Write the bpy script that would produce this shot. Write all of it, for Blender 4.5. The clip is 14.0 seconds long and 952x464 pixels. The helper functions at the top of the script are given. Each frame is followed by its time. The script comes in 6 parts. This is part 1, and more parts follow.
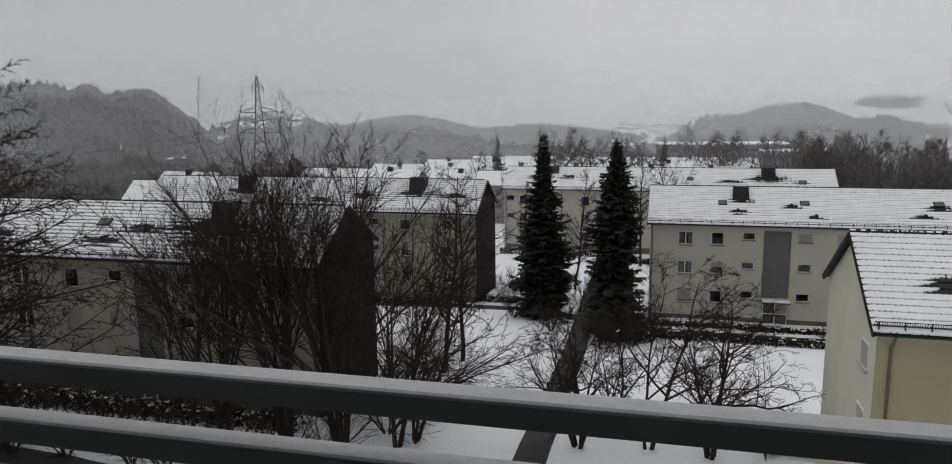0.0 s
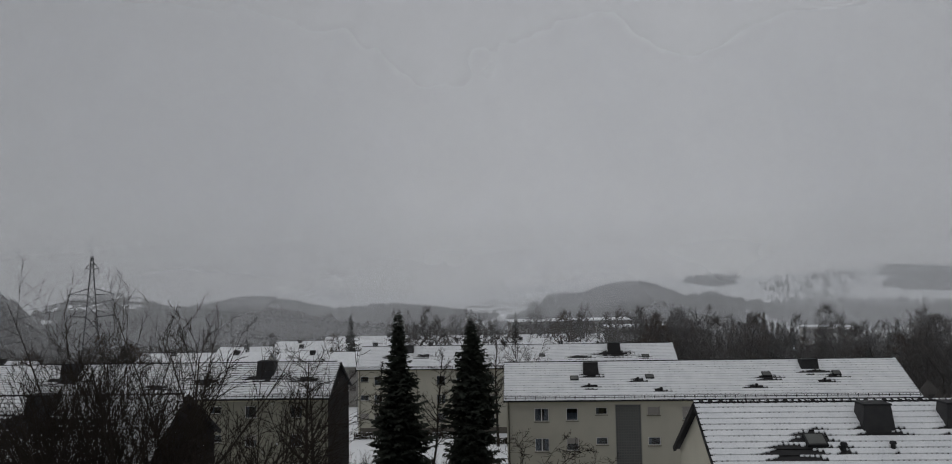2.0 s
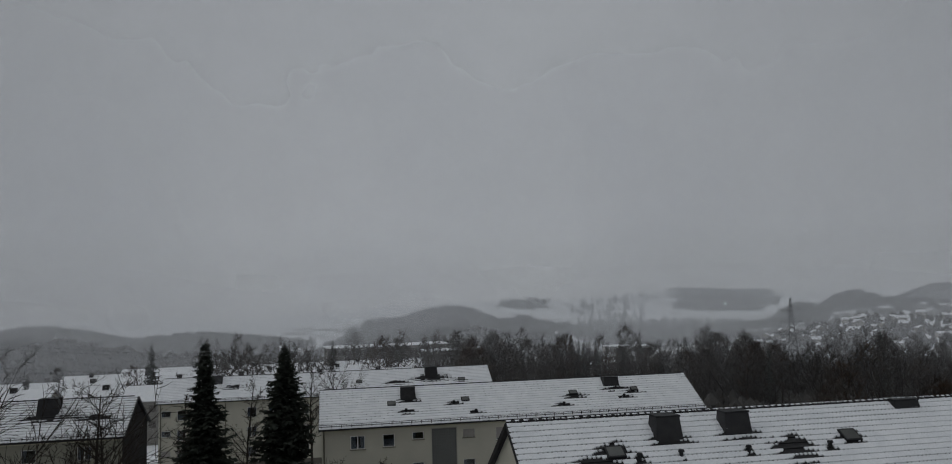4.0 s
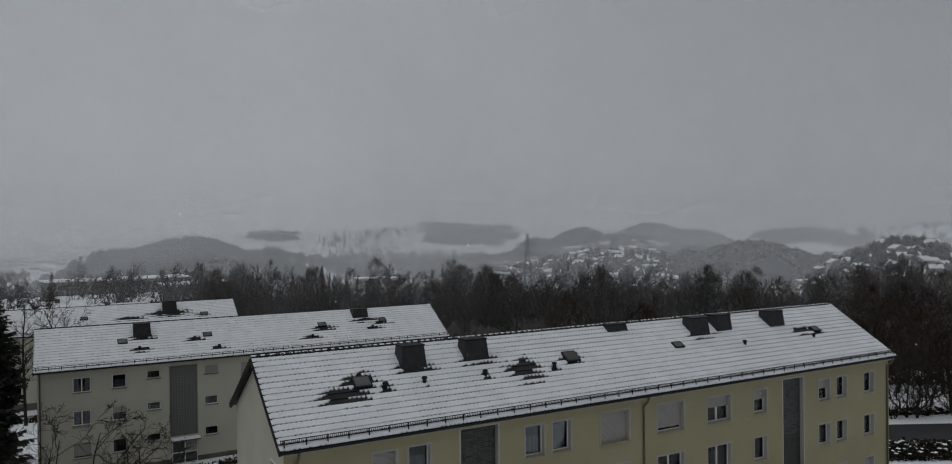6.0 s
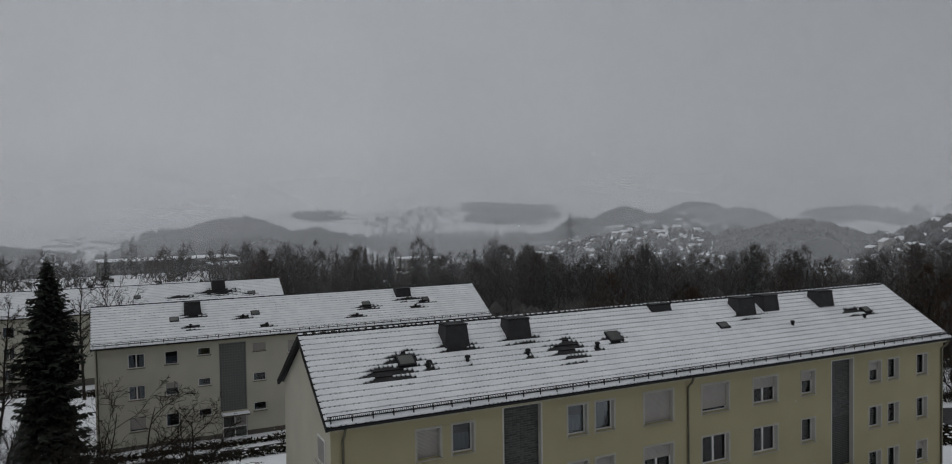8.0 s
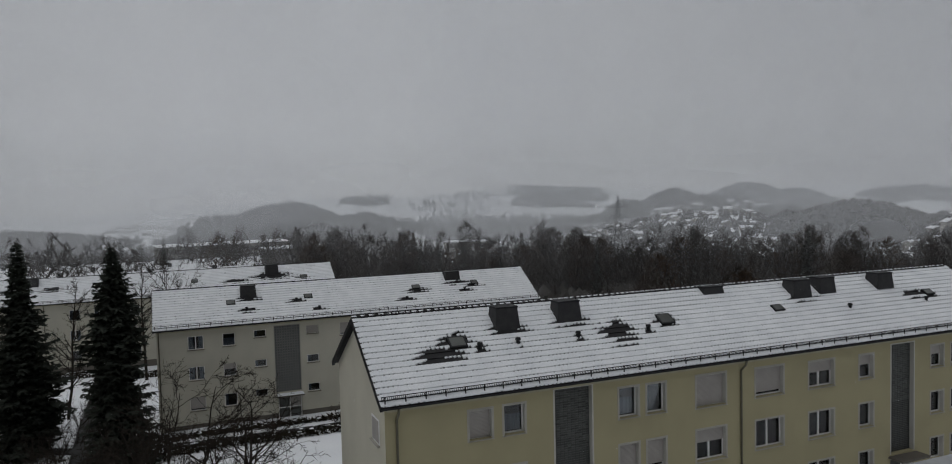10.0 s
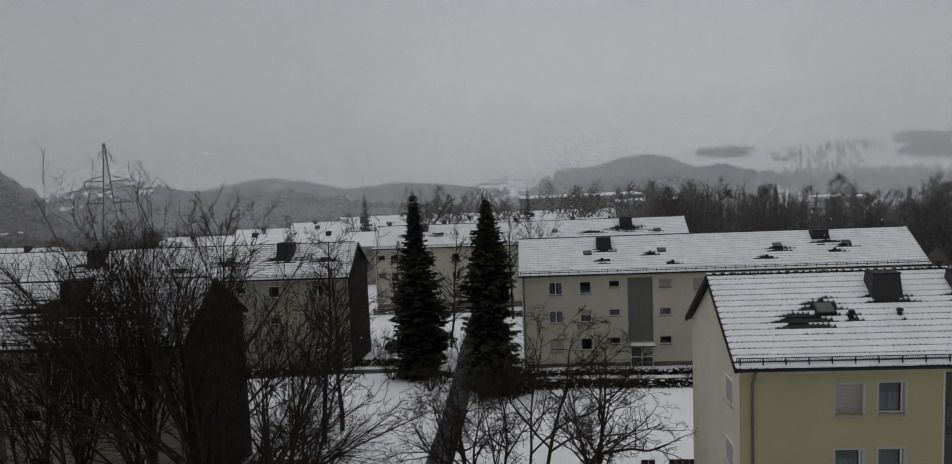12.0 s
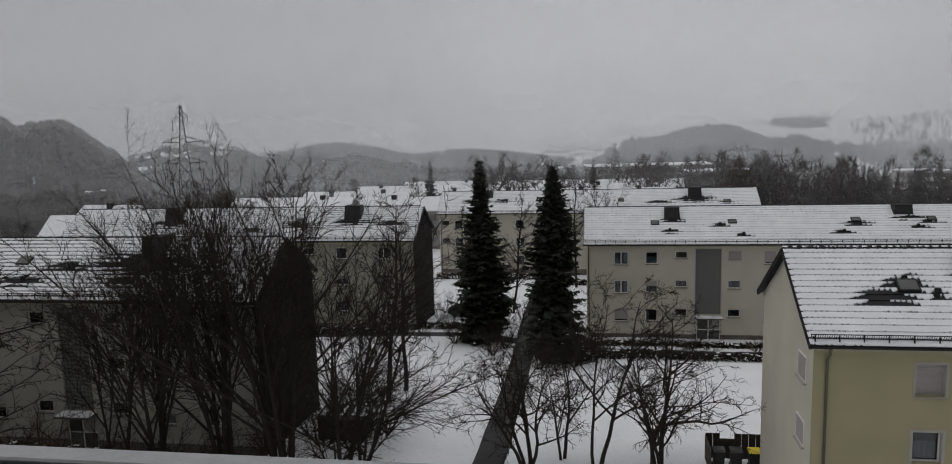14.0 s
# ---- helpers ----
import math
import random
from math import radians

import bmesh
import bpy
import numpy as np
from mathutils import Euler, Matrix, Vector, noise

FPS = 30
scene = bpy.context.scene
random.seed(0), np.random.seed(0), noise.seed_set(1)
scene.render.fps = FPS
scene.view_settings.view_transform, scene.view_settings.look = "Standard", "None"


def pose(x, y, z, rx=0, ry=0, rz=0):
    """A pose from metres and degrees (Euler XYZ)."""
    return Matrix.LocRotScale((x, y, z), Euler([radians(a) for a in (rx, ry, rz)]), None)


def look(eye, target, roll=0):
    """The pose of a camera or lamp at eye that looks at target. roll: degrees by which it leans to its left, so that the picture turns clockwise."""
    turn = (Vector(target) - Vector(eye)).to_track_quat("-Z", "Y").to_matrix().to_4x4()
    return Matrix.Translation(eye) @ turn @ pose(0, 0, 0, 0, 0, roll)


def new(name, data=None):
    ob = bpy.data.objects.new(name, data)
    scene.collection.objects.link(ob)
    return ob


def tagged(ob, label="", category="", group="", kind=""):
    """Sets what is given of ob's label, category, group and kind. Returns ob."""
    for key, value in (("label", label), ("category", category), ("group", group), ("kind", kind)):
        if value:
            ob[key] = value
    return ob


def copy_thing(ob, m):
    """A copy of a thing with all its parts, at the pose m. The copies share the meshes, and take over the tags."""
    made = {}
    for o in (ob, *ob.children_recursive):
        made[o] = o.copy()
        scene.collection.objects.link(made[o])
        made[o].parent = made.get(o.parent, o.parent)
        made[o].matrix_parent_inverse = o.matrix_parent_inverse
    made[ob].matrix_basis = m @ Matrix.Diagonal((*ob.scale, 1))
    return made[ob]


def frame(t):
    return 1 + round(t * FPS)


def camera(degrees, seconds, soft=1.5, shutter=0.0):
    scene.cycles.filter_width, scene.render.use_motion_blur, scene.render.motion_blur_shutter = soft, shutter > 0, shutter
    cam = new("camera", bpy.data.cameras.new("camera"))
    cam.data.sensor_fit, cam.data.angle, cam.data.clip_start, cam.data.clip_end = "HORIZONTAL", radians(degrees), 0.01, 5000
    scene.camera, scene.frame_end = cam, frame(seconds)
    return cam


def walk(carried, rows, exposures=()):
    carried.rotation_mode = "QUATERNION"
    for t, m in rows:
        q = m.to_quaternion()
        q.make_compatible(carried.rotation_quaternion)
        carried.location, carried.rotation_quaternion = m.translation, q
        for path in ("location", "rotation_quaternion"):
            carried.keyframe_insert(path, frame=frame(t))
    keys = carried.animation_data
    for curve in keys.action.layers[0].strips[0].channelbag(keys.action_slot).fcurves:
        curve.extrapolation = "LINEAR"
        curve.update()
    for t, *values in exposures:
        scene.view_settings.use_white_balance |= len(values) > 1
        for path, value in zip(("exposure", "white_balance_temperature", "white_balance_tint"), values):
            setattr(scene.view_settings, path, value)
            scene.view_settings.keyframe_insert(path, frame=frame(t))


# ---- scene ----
cam = camera(65.0, 14.0, soft=1.0)
PATH = [
    (0.0, pose(0.161, -0.133, 21.946, 80.10, 0.73, 14.33)),
    (0.5, pose(0.047, -0.105, 21.910, 79.54, 0.56, 12.89)),
    (1.0, pose(0.064, -0.107, 21.922, 81.62, 0.93, 17.34)),
    (1.5, pose(0.151, -0.034, 21.995, 85.62, 0.28, 15.62)),
    (2.0, pose(0.088, 0.079, 21.958, 93.61, 1.06, 3.22)),
    (2.5, pose(0.095, 0.108, 21.942, 95.59, 1.50, -5.11)),
    (2.7, pose(0.122, 0.100, 21.919, 95.70, 1.53, -6.84)),
    (4.8, pose(0.166, 0.113, 21.954, 93.70, 1.47, -16.88)),
    (5.0, pose(0.173, 0.155, 21.966, 92.37, 0.42, -21.05)),
    (5.5, pose(0.101, 0.061, 21.979, 90.84, 0.26, -27.13)),
    (6.0, pose(0.250, 0.268, 21.953, 89.71, 0.64, -29.36)),
    (6.5, pose(0.210, 0.250, 21.937, 89.37, 0.99, -28.33)),
    (7.0, pose(0.153, 0.120, 21.951, 88.81, 0.42, -27.08)),
    (7.5, pose(0.226, 0.278, 21.956, 88.38, 0.63, -26.45)),
    (9.8, pose(0.017, 0.152, 21.962, 87.47, 1.45, -24.33)),
    (10.0, pose(-0.001, 0.145, 21.956, 87.00, 1.43, -22.60)),
    (10.5, pose(-0.062, -0.081, 22.016, 86.73, 1.86, -12.34)),
    (11.0, pose(-0.095, -0.189, 22.096, 85.86, 1.92, -3.41)),
    (11.5, pose(-0.199, -0.054, 22.127, 84.58, 2.28, 1.22)),
    (12.0, pose(-0.153, -0.180, 22.113, 84.26, 2.39, 4.00)),
    (12.5, pose(-0.130, -0.193, 22.093, 83.10, 1.46, 7.18)),
    (13.0, pose(-0.321, -0.084, 22.084, 82.39, 1.78, 9.19)),
    (13.5, pose(-0.350, -0.177, 22.078, 82.13, 1.70, 8.99)),
    (14.0, pose(-0.407, -0.123, 22.029, 81.90, 1.59, 8.94)),
]
EXPOSURES = [(0.0, 0.27, 6600, 11), (1.2, 0.27, 6600, 11), (2.0, -0.34, 6450, 10), (2.6, -0.62, 6300, 8), (5.0, -0.58, 6300, 8), (6.0, -0.5, 6300, 8), (7.5, -0.43, 6350, 9), (10.0, -0.34, 6400, 9), (11.0, -0.3, 6450, 10), (12.5, -0.15, 6550, 10), (14.0, -0.07, 6600, 11)]
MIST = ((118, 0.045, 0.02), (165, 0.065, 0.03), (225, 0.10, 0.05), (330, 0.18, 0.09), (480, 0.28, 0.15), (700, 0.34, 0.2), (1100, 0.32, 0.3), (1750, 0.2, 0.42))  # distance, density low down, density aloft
walk(cam, PATH, EXPOSURES)

# ---- world and light: a grey snow sky with no visible sun ----
SUN_AZ, SUN_EL = 285.0, 52.0
world = bpy.data.worlds.new("overcast_sky")
scene.world = world
world.use_nodes = True
wn, wl = world.node_tree.nodes, world.node_tree.links
wn.clear()
w_out = wn.new("ShaderNodeOutputWorld")
w_bg = wn.new("ShaderNodeBackground")
w_sky = wn.new("ShaderNodeTexSky")
w_sky.sky_type = "NISHITA"
w_sky.sun_disc = False
w_sky.sun_elevation, w_sky.sun_rotation = radians(SUN_EL), radians(SUN_AZ)
w_sky.air_density, w_sky.dust_density = 1.0, 6.0
w_tc = wn.new("ShaderNodeTexCoord")
w_sep = wn.new("ShaderNodeSeparateXYZ")
w_ramp = wn.new("ShaderNodeValToRGB")
w_noise = wn.new("ShaderNodeTexNoise")
w_noise.inputs["Scale"].default_value = 1.6
w_noise.inputs["Detail"].default_value = 4.0
w_mapping = wn.new("ShaderNodeMapping")
w_mapping.inputs["Scale"].default_value = (1.0, 1.0, 1.4)
cr = w_ramp.color_ramp
cr.elements[0].position, cr.elements[0].color = 0.0, (0.395, 0.396, 0.402, 1)
cr.elements[1].position, cr.elements[1].color = 0.9, (1.0, 1.005, 1.02, 1)
e = cr.elements.new(0.08)
e.color = (0.405, 0.406, 0.412, 1)
e = cr.elements.new(0.26)
e.color = (0.345, 0.348, 0.356, 1)
e = cr.elements.new(0.45)
e.color = (0.325, 0.33, 0.34, 1)
w_cloud = wn.new("ShaderNodeMix")
w_cloud.data_type, w_cloud.blend_type = "RGBA", "MULTIPLY"
w_cloud.inputs[0].default_value = 1.0
w_map = wn.new("ShaderNodeMapRange")
w_map.interpolation_type = "SMOOTHSTEP"
w_map.inputs["From Min"].default_value, w_map.inputs["From Max"].default_value = 0.15, 0.85
w_map.inputs["To Min"].default_value, w_map.inputs["To Max"].default_value = 0.97, 1.03
w_mix = wn.new("ShaderNodeMix")
w_mix.data_type = "RGBA"
w_mix.inputs[0].default_value = 0.97
w_dim = wn.new("ShaderNodeMix")
w_dim.data_type, w_dim.blend_type = "RGBA", "MULTIPLY"
w_dim.inputs[0].default_value = 1.0
w_dim.inputs[7].default_value = (0.06, 0.06, 0.06, 1)
wl.new(w_tc.outputs["Generated"], w_sep.inputs[0])
wl.new(w_sep.outputs["Z"], w_ramp.inputs["Fac"])
wl.new(w_tc.outputs["Generated"], w_mapping.inputs["Vector"])
wl.new(w_mapping.outputs["Vector"], w_noise.inputs["Vector"])
wl.new(w_noise.outputs["Fac"], w_map.inputs["Value"])
wl.new(w_ramp.outputs["Color"], w_cloud.inputs[6])
wl.new(w_map.outputs["Result"], w_cloud.inputs[7])
wl.new(w_sky.outputs["Color"], w_dim.inputs[6])
wl.new(w_dim.outputs[2], w_mix.inputs[6])
wl.new(w_cloud.outputs[2], w_mix.inputs[7])
w_dot = wn.new("ShaderNodeVectorMath")
w_dot.operation = "DOT_PRODUCT"
w_dot.inputs[1].default_value = Vector((math.sin(radians(10)), math.cos(radians(10)), 0.2)).normalized()
w_pow = wn.new("ShaderNodeMath")
w_pow.operation, w_pow.use_clamp = "POWER", True
w_pow.inputs[1].default_value = 4.0
w_clip = wn.new("ShaderNodeMath")
w_clip.operation = "MAXIMUM"
w_clip.inputs[1].default_value = 0.0
w_gain = wn.new("ShaderNodeMath")
w_gain.operation = "MULTIPLY_ADD"
w_gain.inputs[1].default_value, w_gain.inputs[2].default_value = 0.84, 0.59
w_glow = wn.new("ShaderNodeMix")
w_glow.data_type, w_glow.blend_type = "RGBA", "MULTIPLY"
w_glow.inputs[0].default_value = 1.0
wl.new(w_tc.outputs["Generated"], w_dot.inputs[0])
wl.new(w_dot.outputs["Value"], w_clip.inputs[0])
wl.new(w_clip.outputs[0], w_pow.inputs[0])
wl.new(w_pow.outputs[0], w_gain.inputs[0])
wl.new(w_mix.outputs[2], w_glow.inputs[6])
wl.new(w_gain.outputs[0], w_glow.inputs[7])
wl.new(w_glow.outputs[2], w_bg.inputs["Color"])
w_bg.inputs["Strength"].default_value = 1.2
wl.new(w_bg.outputs[0], w_out.inputs["Surface"])

sun_data = bpy.data.lights.new("sun", "SUN")
sun_data.energy, sun_data.angle, sun_data.color = 0.4, radians(70), (1.0, 0.97, 0.93)
sun = new("sun", sun_data)
sun.matrix_world = look((0, 0, 80), (40 * math.sin(radians(SUN_AZ)) * -1, -40 * math.cos(radians(SUN_AZ)), 80 - 40 * math.tan(radians(SUN_EL))))


# ---- materials ----
def rgba(c):
    return (c[0], c[1], c[2], 1)


def surface(name, colour, second=None, scale=3.0, fine=40.0, rough=0.8, metal=0.0, bump=0.2, bump_size=0.01, amount=0.6, spec=0.3, per_piece=0.0):
    """A procedural surface: two colours in patches, a fine grain, a relief, and a shade for each piece."""
    m = bpy.data.materials.new(name)
    m.use_nodes = True
    n, l = m.node_tree.nodes, m.node_tree.links
    b = n["Principled BSDF"]
    b.inputs["Roughness"].default_value, b.inputs["Metallic"].default_value = rough, metal
    b.inputs["Specular IOR Level"].default_value = spec
    tc = n.new("ShaderNodeTexCoord")
    big, small = n.new("ShaderNodeTexNoise"), n.new("ShaderNodeTexNoise")
    big.inputs["Scale"].default_value, big.inputs["Detail"].default_value = scale, 6
    small.inputs["Scale"].default_value, small.inputs["Detail"].default_value = fine, 3
    l.new(tc.outputs["Object"], big.inputs["Vector"])
    l.new(tc.outputs["Object"], small.inputs["Vector"])
    mix = n.new("ShaderNodeMix")
    mix.data_type = "RGBA"
    second = second or tuple(0.7 * c for c in colour)
    mix.inputs[6].default_value, mix.inputs[7].default_value = rgba(colour), rgba(second)
    r = n.new("ShaderNodeMapRange")
    r.inputs["From Min"].default_value, r.inputs["From Max"].default_value = 0.35, 0.7
    r.inputs["To Max"].default_value = amount
    l.new(big.outputs["Fac"], r.inputs["Value"])
    l.new(r.outputs["Result"], mix.inputs[0])
    grain = n.new("ShaderNodeMix")
    grain.data_type, grain.blend_type = "RGBA", "MULTIPLY"
    grain.inputs[0].default_value = 1.0
    g = n.new("ShaderNodeMapRange")
    g.inputs["To Min"].default_value, g.inputs["To Max"].default_value = 0.8, 1.15
    l.new(small.outputs["Fac"], g.inputs["Value"])
    l.new(mix.outputs[2], grain.inputs[6])
    l.new(g.outputs["Result"], grain.inputs[7])
    last = grain.outputs[2]
    if per_piece:
        oi = n.new("ShaderNodeObjectInfo")
        pr = n.new("ShaderNodeMapRange")
        pr.inputs["To Min"].default_value, pr.inputs["To Max"].default_value = 1 - per_piece, 1 + per_piece
        l.new(oi.outputs["Random"], pr.inputs["Value"])
        pm = n.new("ShaderNodeMix")
        pm.data_type, pm.blend_type = "RGBA", "MULTIPLY"
        pm.inputs[0].default_value = 1.0
        l.new(last, pm.inputs[6])
        l.new(pr.outputs["Result"], pm.inputs[7])
        last = pm.outputs[2]
    l.new(last, b.inputs["Base Color"])
    if bump:
        bp = n.new("ShaderNodeBump")
        bp.inputs["Strength"].default_value, bp.inputs["Distance"].default_value = bump, bump_size
        l.new(small.outputs["Fac"], bp.inputs["Height"])
        l.new(bp.outputs["Normal"], b.inputs["Normal"])
    return m


def glass_pane(name, tint):
    """Window glass: clear by day with a sharp reflection of the sky."""
    m = bpy.data.materials.new(name)
    m.use_nodes = True
    n, l = m.node_tree.nodes, m.node_tree.links
    n.clear()
    out, mix = n.new("ShaderNodeOutputMaterial"), n.new("ShaderNodeMixShader")
    t, g, f = n.new("ShaderNodeBsdfTransparent"), n.new("ShaderNodeBsdfGlossy"), n.new("ShaderNodeFresnel")
    t.inputs["Color"].default_value = rgba(tint)
    g.inputs["Roughness"].default_value = 0.02
    f.inputs["IOR"].default_value = 1.6
    l.new(f.outputs[0], mix.inputs[0])
    l.new(t.outputs[0], mix.inputs[1])
    l.new(g.outputs[0], mix.inputs[2])
    l.new(mix.outputs[0], out.inputs["Surface"])
    return m


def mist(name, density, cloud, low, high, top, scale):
    """A see-through sheet for the haze of mist and falling snow: thin and white, thinning out upwards and in drifts."""
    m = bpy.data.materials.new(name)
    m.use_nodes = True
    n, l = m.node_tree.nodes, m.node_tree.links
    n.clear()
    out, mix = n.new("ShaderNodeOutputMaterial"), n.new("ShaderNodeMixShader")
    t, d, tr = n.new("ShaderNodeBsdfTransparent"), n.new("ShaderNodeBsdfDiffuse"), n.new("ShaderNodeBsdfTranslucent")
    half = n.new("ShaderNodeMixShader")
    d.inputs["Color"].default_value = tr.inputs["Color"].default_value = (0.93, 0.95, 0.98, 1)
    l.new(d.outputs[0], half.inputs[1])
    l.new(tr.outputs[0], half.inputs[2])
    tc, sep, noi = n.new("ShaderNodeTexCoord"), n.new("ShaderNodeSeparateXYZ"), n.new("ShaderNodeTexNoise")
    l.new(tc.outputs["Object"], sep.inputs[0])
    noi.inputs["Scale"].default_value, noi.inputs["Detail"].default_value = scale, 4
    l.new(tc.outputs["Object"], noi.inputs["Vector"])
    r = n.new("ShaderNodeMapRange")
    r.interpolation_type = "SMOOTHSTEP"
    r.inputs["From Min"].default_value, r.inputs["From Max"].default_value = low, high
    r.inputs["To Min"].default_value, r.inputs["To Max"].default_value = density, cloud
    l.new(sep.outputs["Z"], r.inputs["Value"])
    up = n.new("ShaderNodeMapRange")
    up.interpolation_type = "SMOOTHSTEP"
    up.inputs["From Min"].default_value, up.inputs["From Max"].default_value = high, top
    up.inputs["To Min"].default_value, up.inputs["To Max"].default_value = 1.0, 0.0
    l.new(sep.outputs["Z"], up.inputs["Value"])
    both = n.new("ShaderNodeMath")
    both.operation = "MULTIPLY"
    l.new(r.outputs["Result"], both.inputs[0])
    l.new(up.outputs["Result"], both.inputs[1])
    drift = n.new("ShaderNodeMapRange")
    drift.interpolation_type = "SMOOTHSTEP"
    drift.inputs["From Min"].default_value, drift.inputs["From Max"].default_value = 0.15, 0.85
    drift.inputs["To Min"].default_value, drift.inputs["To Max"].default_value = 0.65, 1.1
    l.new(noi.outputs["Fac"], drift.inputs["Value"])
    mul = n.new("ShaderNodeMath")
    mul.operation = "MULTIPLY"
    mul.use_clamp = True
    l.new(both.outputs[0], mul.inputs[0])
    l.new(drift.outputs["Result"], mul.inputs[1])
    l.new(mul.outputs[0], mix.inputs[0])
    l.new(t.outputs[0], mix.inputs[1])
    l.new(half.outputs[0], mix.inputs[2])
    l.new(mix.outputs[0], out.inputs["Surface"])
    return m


SNOW = surface("snow", (0.80, 0.82, 0.85), (0.70, 0.73, 0.77), scale=0.35, fine=9, rough=0.7, bump=0.35, bump_size=0.05, amount=0.5)
ROOF_SNOW = surface("roof_snow", (0.82, 0.84, 0.87), (0.62, 0.65, 0.69), scale=0.9, fine=14, rough=0.7, bump=0.3, bump_size=0.02, amount=0.5)
TILE = surface("wet_dark_roof_tile", (0.020, 0.020, 0.022), (0.036, 0.036, 0.037), scale=2, fine=30, rough=0.6, spec=0.15, bump=0.3, per_piece=0.25)
SLATE = surface("dark_slate_cladding", (0.024, 0.022, 0.022), (0.038, 0.034, 0.033), scale=1.5, fine=22, rough=0.7, spec=0.06, bump=0.4, per_piece=0.3)
CHIMNEY = surface("grey_slate_chimney", (0.034, 0.034, 0.037), (0.055, 0.054, 0.054), scale=3, fine=25, rough=0.6, spec=0.2, bump=0.4)
ANTHRACITE = surface("anthracite_metal", (0.022, 0.023, 0.025), (0.035, 0.036, 0.038), scale=4, fine=60, rough=0.65, spec=0.15, bump=0.1)
GUARD = surface("painted_snow_guard", (0.018, 0.018, 0.02), rough=0.6, bump=0.0)
YELLOW = surface("pale_yellow_render", (0.385, 0.35, 0.222), (0.335, 0.305, 0.195), scale=0.5, fine=55, rough=0.9, bump=0.25, bump_size=0.006, amount=0.7, spec=0.1)
# The yellow block's render made paler: light from the left is put into the colour.
LIT_GABLE = surface("side_lit_gable_render", (0.56, 0.54, 0.45), (0.49, 0.47, 0.39), scale=0.5, fine=50, rough=0.9, bump=0.25, bump_size=0.006, amount=0.7, spec=0.1)
CREAM = surface("cream_render", (0.52, 0.50, 0.42), (0.44, 0.425, 0.36), scale=0.45, fine=45, rough=0.9, bump=0.25, bump_size=0.006, amount=0.7, spec=0.1)
PALE = surface("off_white_render", (0.42, 0.405, 0.353), (0.34, 0.327, 0.285), scale=0.45, fine=45, rough=0.9, bump=0.2, amount=0.7, spec=0.1)
GREYWALL = surface("grey_weathered_render", (0.29, 0.28, 0.23), (0.22, 0.215, 0.18), scale=0.5, fine=45, rough=0.9, bump=0.2, amount=0.8, spec=0.1)
SOCLE = surface("grey_brown_socle", (0.15, 0.135, 0.115), (0.10, 0.095, 0.085), scale=0.9, fine=40, rough=0.9, amount=0.8)
TRIM = surface("pale_window_surround", (0.39, 0.375, 0.33), (0.33, 0.32, 0.28), scale=2, fine=60, rough=0.7, bump=0.05)
FRAME = surface("white_plastic_frame", (0.76, 0.76, 0.75), (0.68, 0.68, 0.67), scale=3, fine=60, rough=0.4, bump=0.0)
REVEAL = surface("white_window_reveal", (0.50, 0.49, 0.45), (0.43, 0.42, 0.39), scale=2, fine=60, rough=0.8, bump=0.05)
SHUTTER = surface("grey_beige_roller_shutter", (0.36, 0.34, 0.32), (0.30, 0.285, 0.27), scale=2, fine=50, rough=0.6, bump=0.05)
# White net darkened to blue-grey: the dimness behind the glass is in the colour.
CURTAIN = surface("shaded_net_curtain", (0.30, 0.33, 0.38), (0.12, 0.14, 0.17), scale=3, fine=25, rough=0.95, bump=0.3)
# Dark grey that holds the shade of unlit rooms seen through windows.
ROOM_GLOOM = surface("painted_room_gloom", (0.15, 0.14, 0.13), (0.07, 0.066, 0.06), scale=1.5, fine=20, rough=0.9, bump=0.0)
GLASS = glass_pane("window_glass", (0.75, 0.78, 0.8))
BLOCK = surface("grey_glass_block", (0.088, 0.093, 0.088), (0.034, 0.038, 0.038), scale=1.3, fine=30, rough=0.35, spec=0.35, bump=0.3, per_piece=0.45)
PALEGROUT = surface("pale_block_joint", (0.2, 0.2, 0.193), (0.155, 0.155, 0.15), rough=0.9)
GROUT = surface("block_joint_mortar", (0.13, 0.13, 0.125), rough=0.9)
SOFFIT = surface("painted_eaves_board", (0.40, 0.375, 0.27), (0.30, 0.28, 0.21), rough=0.8)
PIPE = surface("zinc_downpipe", (0.16, 0.15, 0.11), (0.11, 0.10, 0.08), scale=3, rough=0.55, metal=0.4, bump=0.1)
BARK = surface("wet_dark_bark", (0.034, 0.029, 0.025), (0.054, 0.046, 0.039), scale=2, fine=18, rough=0.9, spec=0.05, bump=0.6, bump_size=0.02)
TWIG = surface("dark_brown_twig", (0.028, 0.0235, 0.020), (0.042, 0.035, 0.030), scale=2, fine=20, rough=0.9, spec=0.04, bump=0.0)
RUSSET = surface("russet_twig", (0.046, 0.031, 0.022), (0.064, 0.044, 0.030), scale=2, fine=20, rough=0.9, spec=0.04, bump=0.0)
NEEDLE = surface("dark_spruce_needles", (0.036, 0.042, 0.036), (0.058, 0.064, 0.051), scale=1.2, fine=12, rough=0.9, spec=0.04, bump=0.0)
HEDGE = surface("dark_hedge_leaf", (0.022, 0.021, 0.015), (0.040, 0.031, 0.021), scale=1.2, fine=10, rough=0.9, spec=0.05, bump=0.0)
ASPHALT = surface("wet_asphalt", (0.030, 0.030, 0.031), (0.050, 0.050, 0.051), scale=0.9, fine=35, rough=0.65, spec=0.2, bump=0.3)
RAILPAINT = surface("grey_green_rail_paint", (0.080, 0.098, 0.112), (0.064, 0.078, 0.090), scale=5, fine=80, rough=0.38, spec=0.5, bump=0.08, bump_size=0.002)
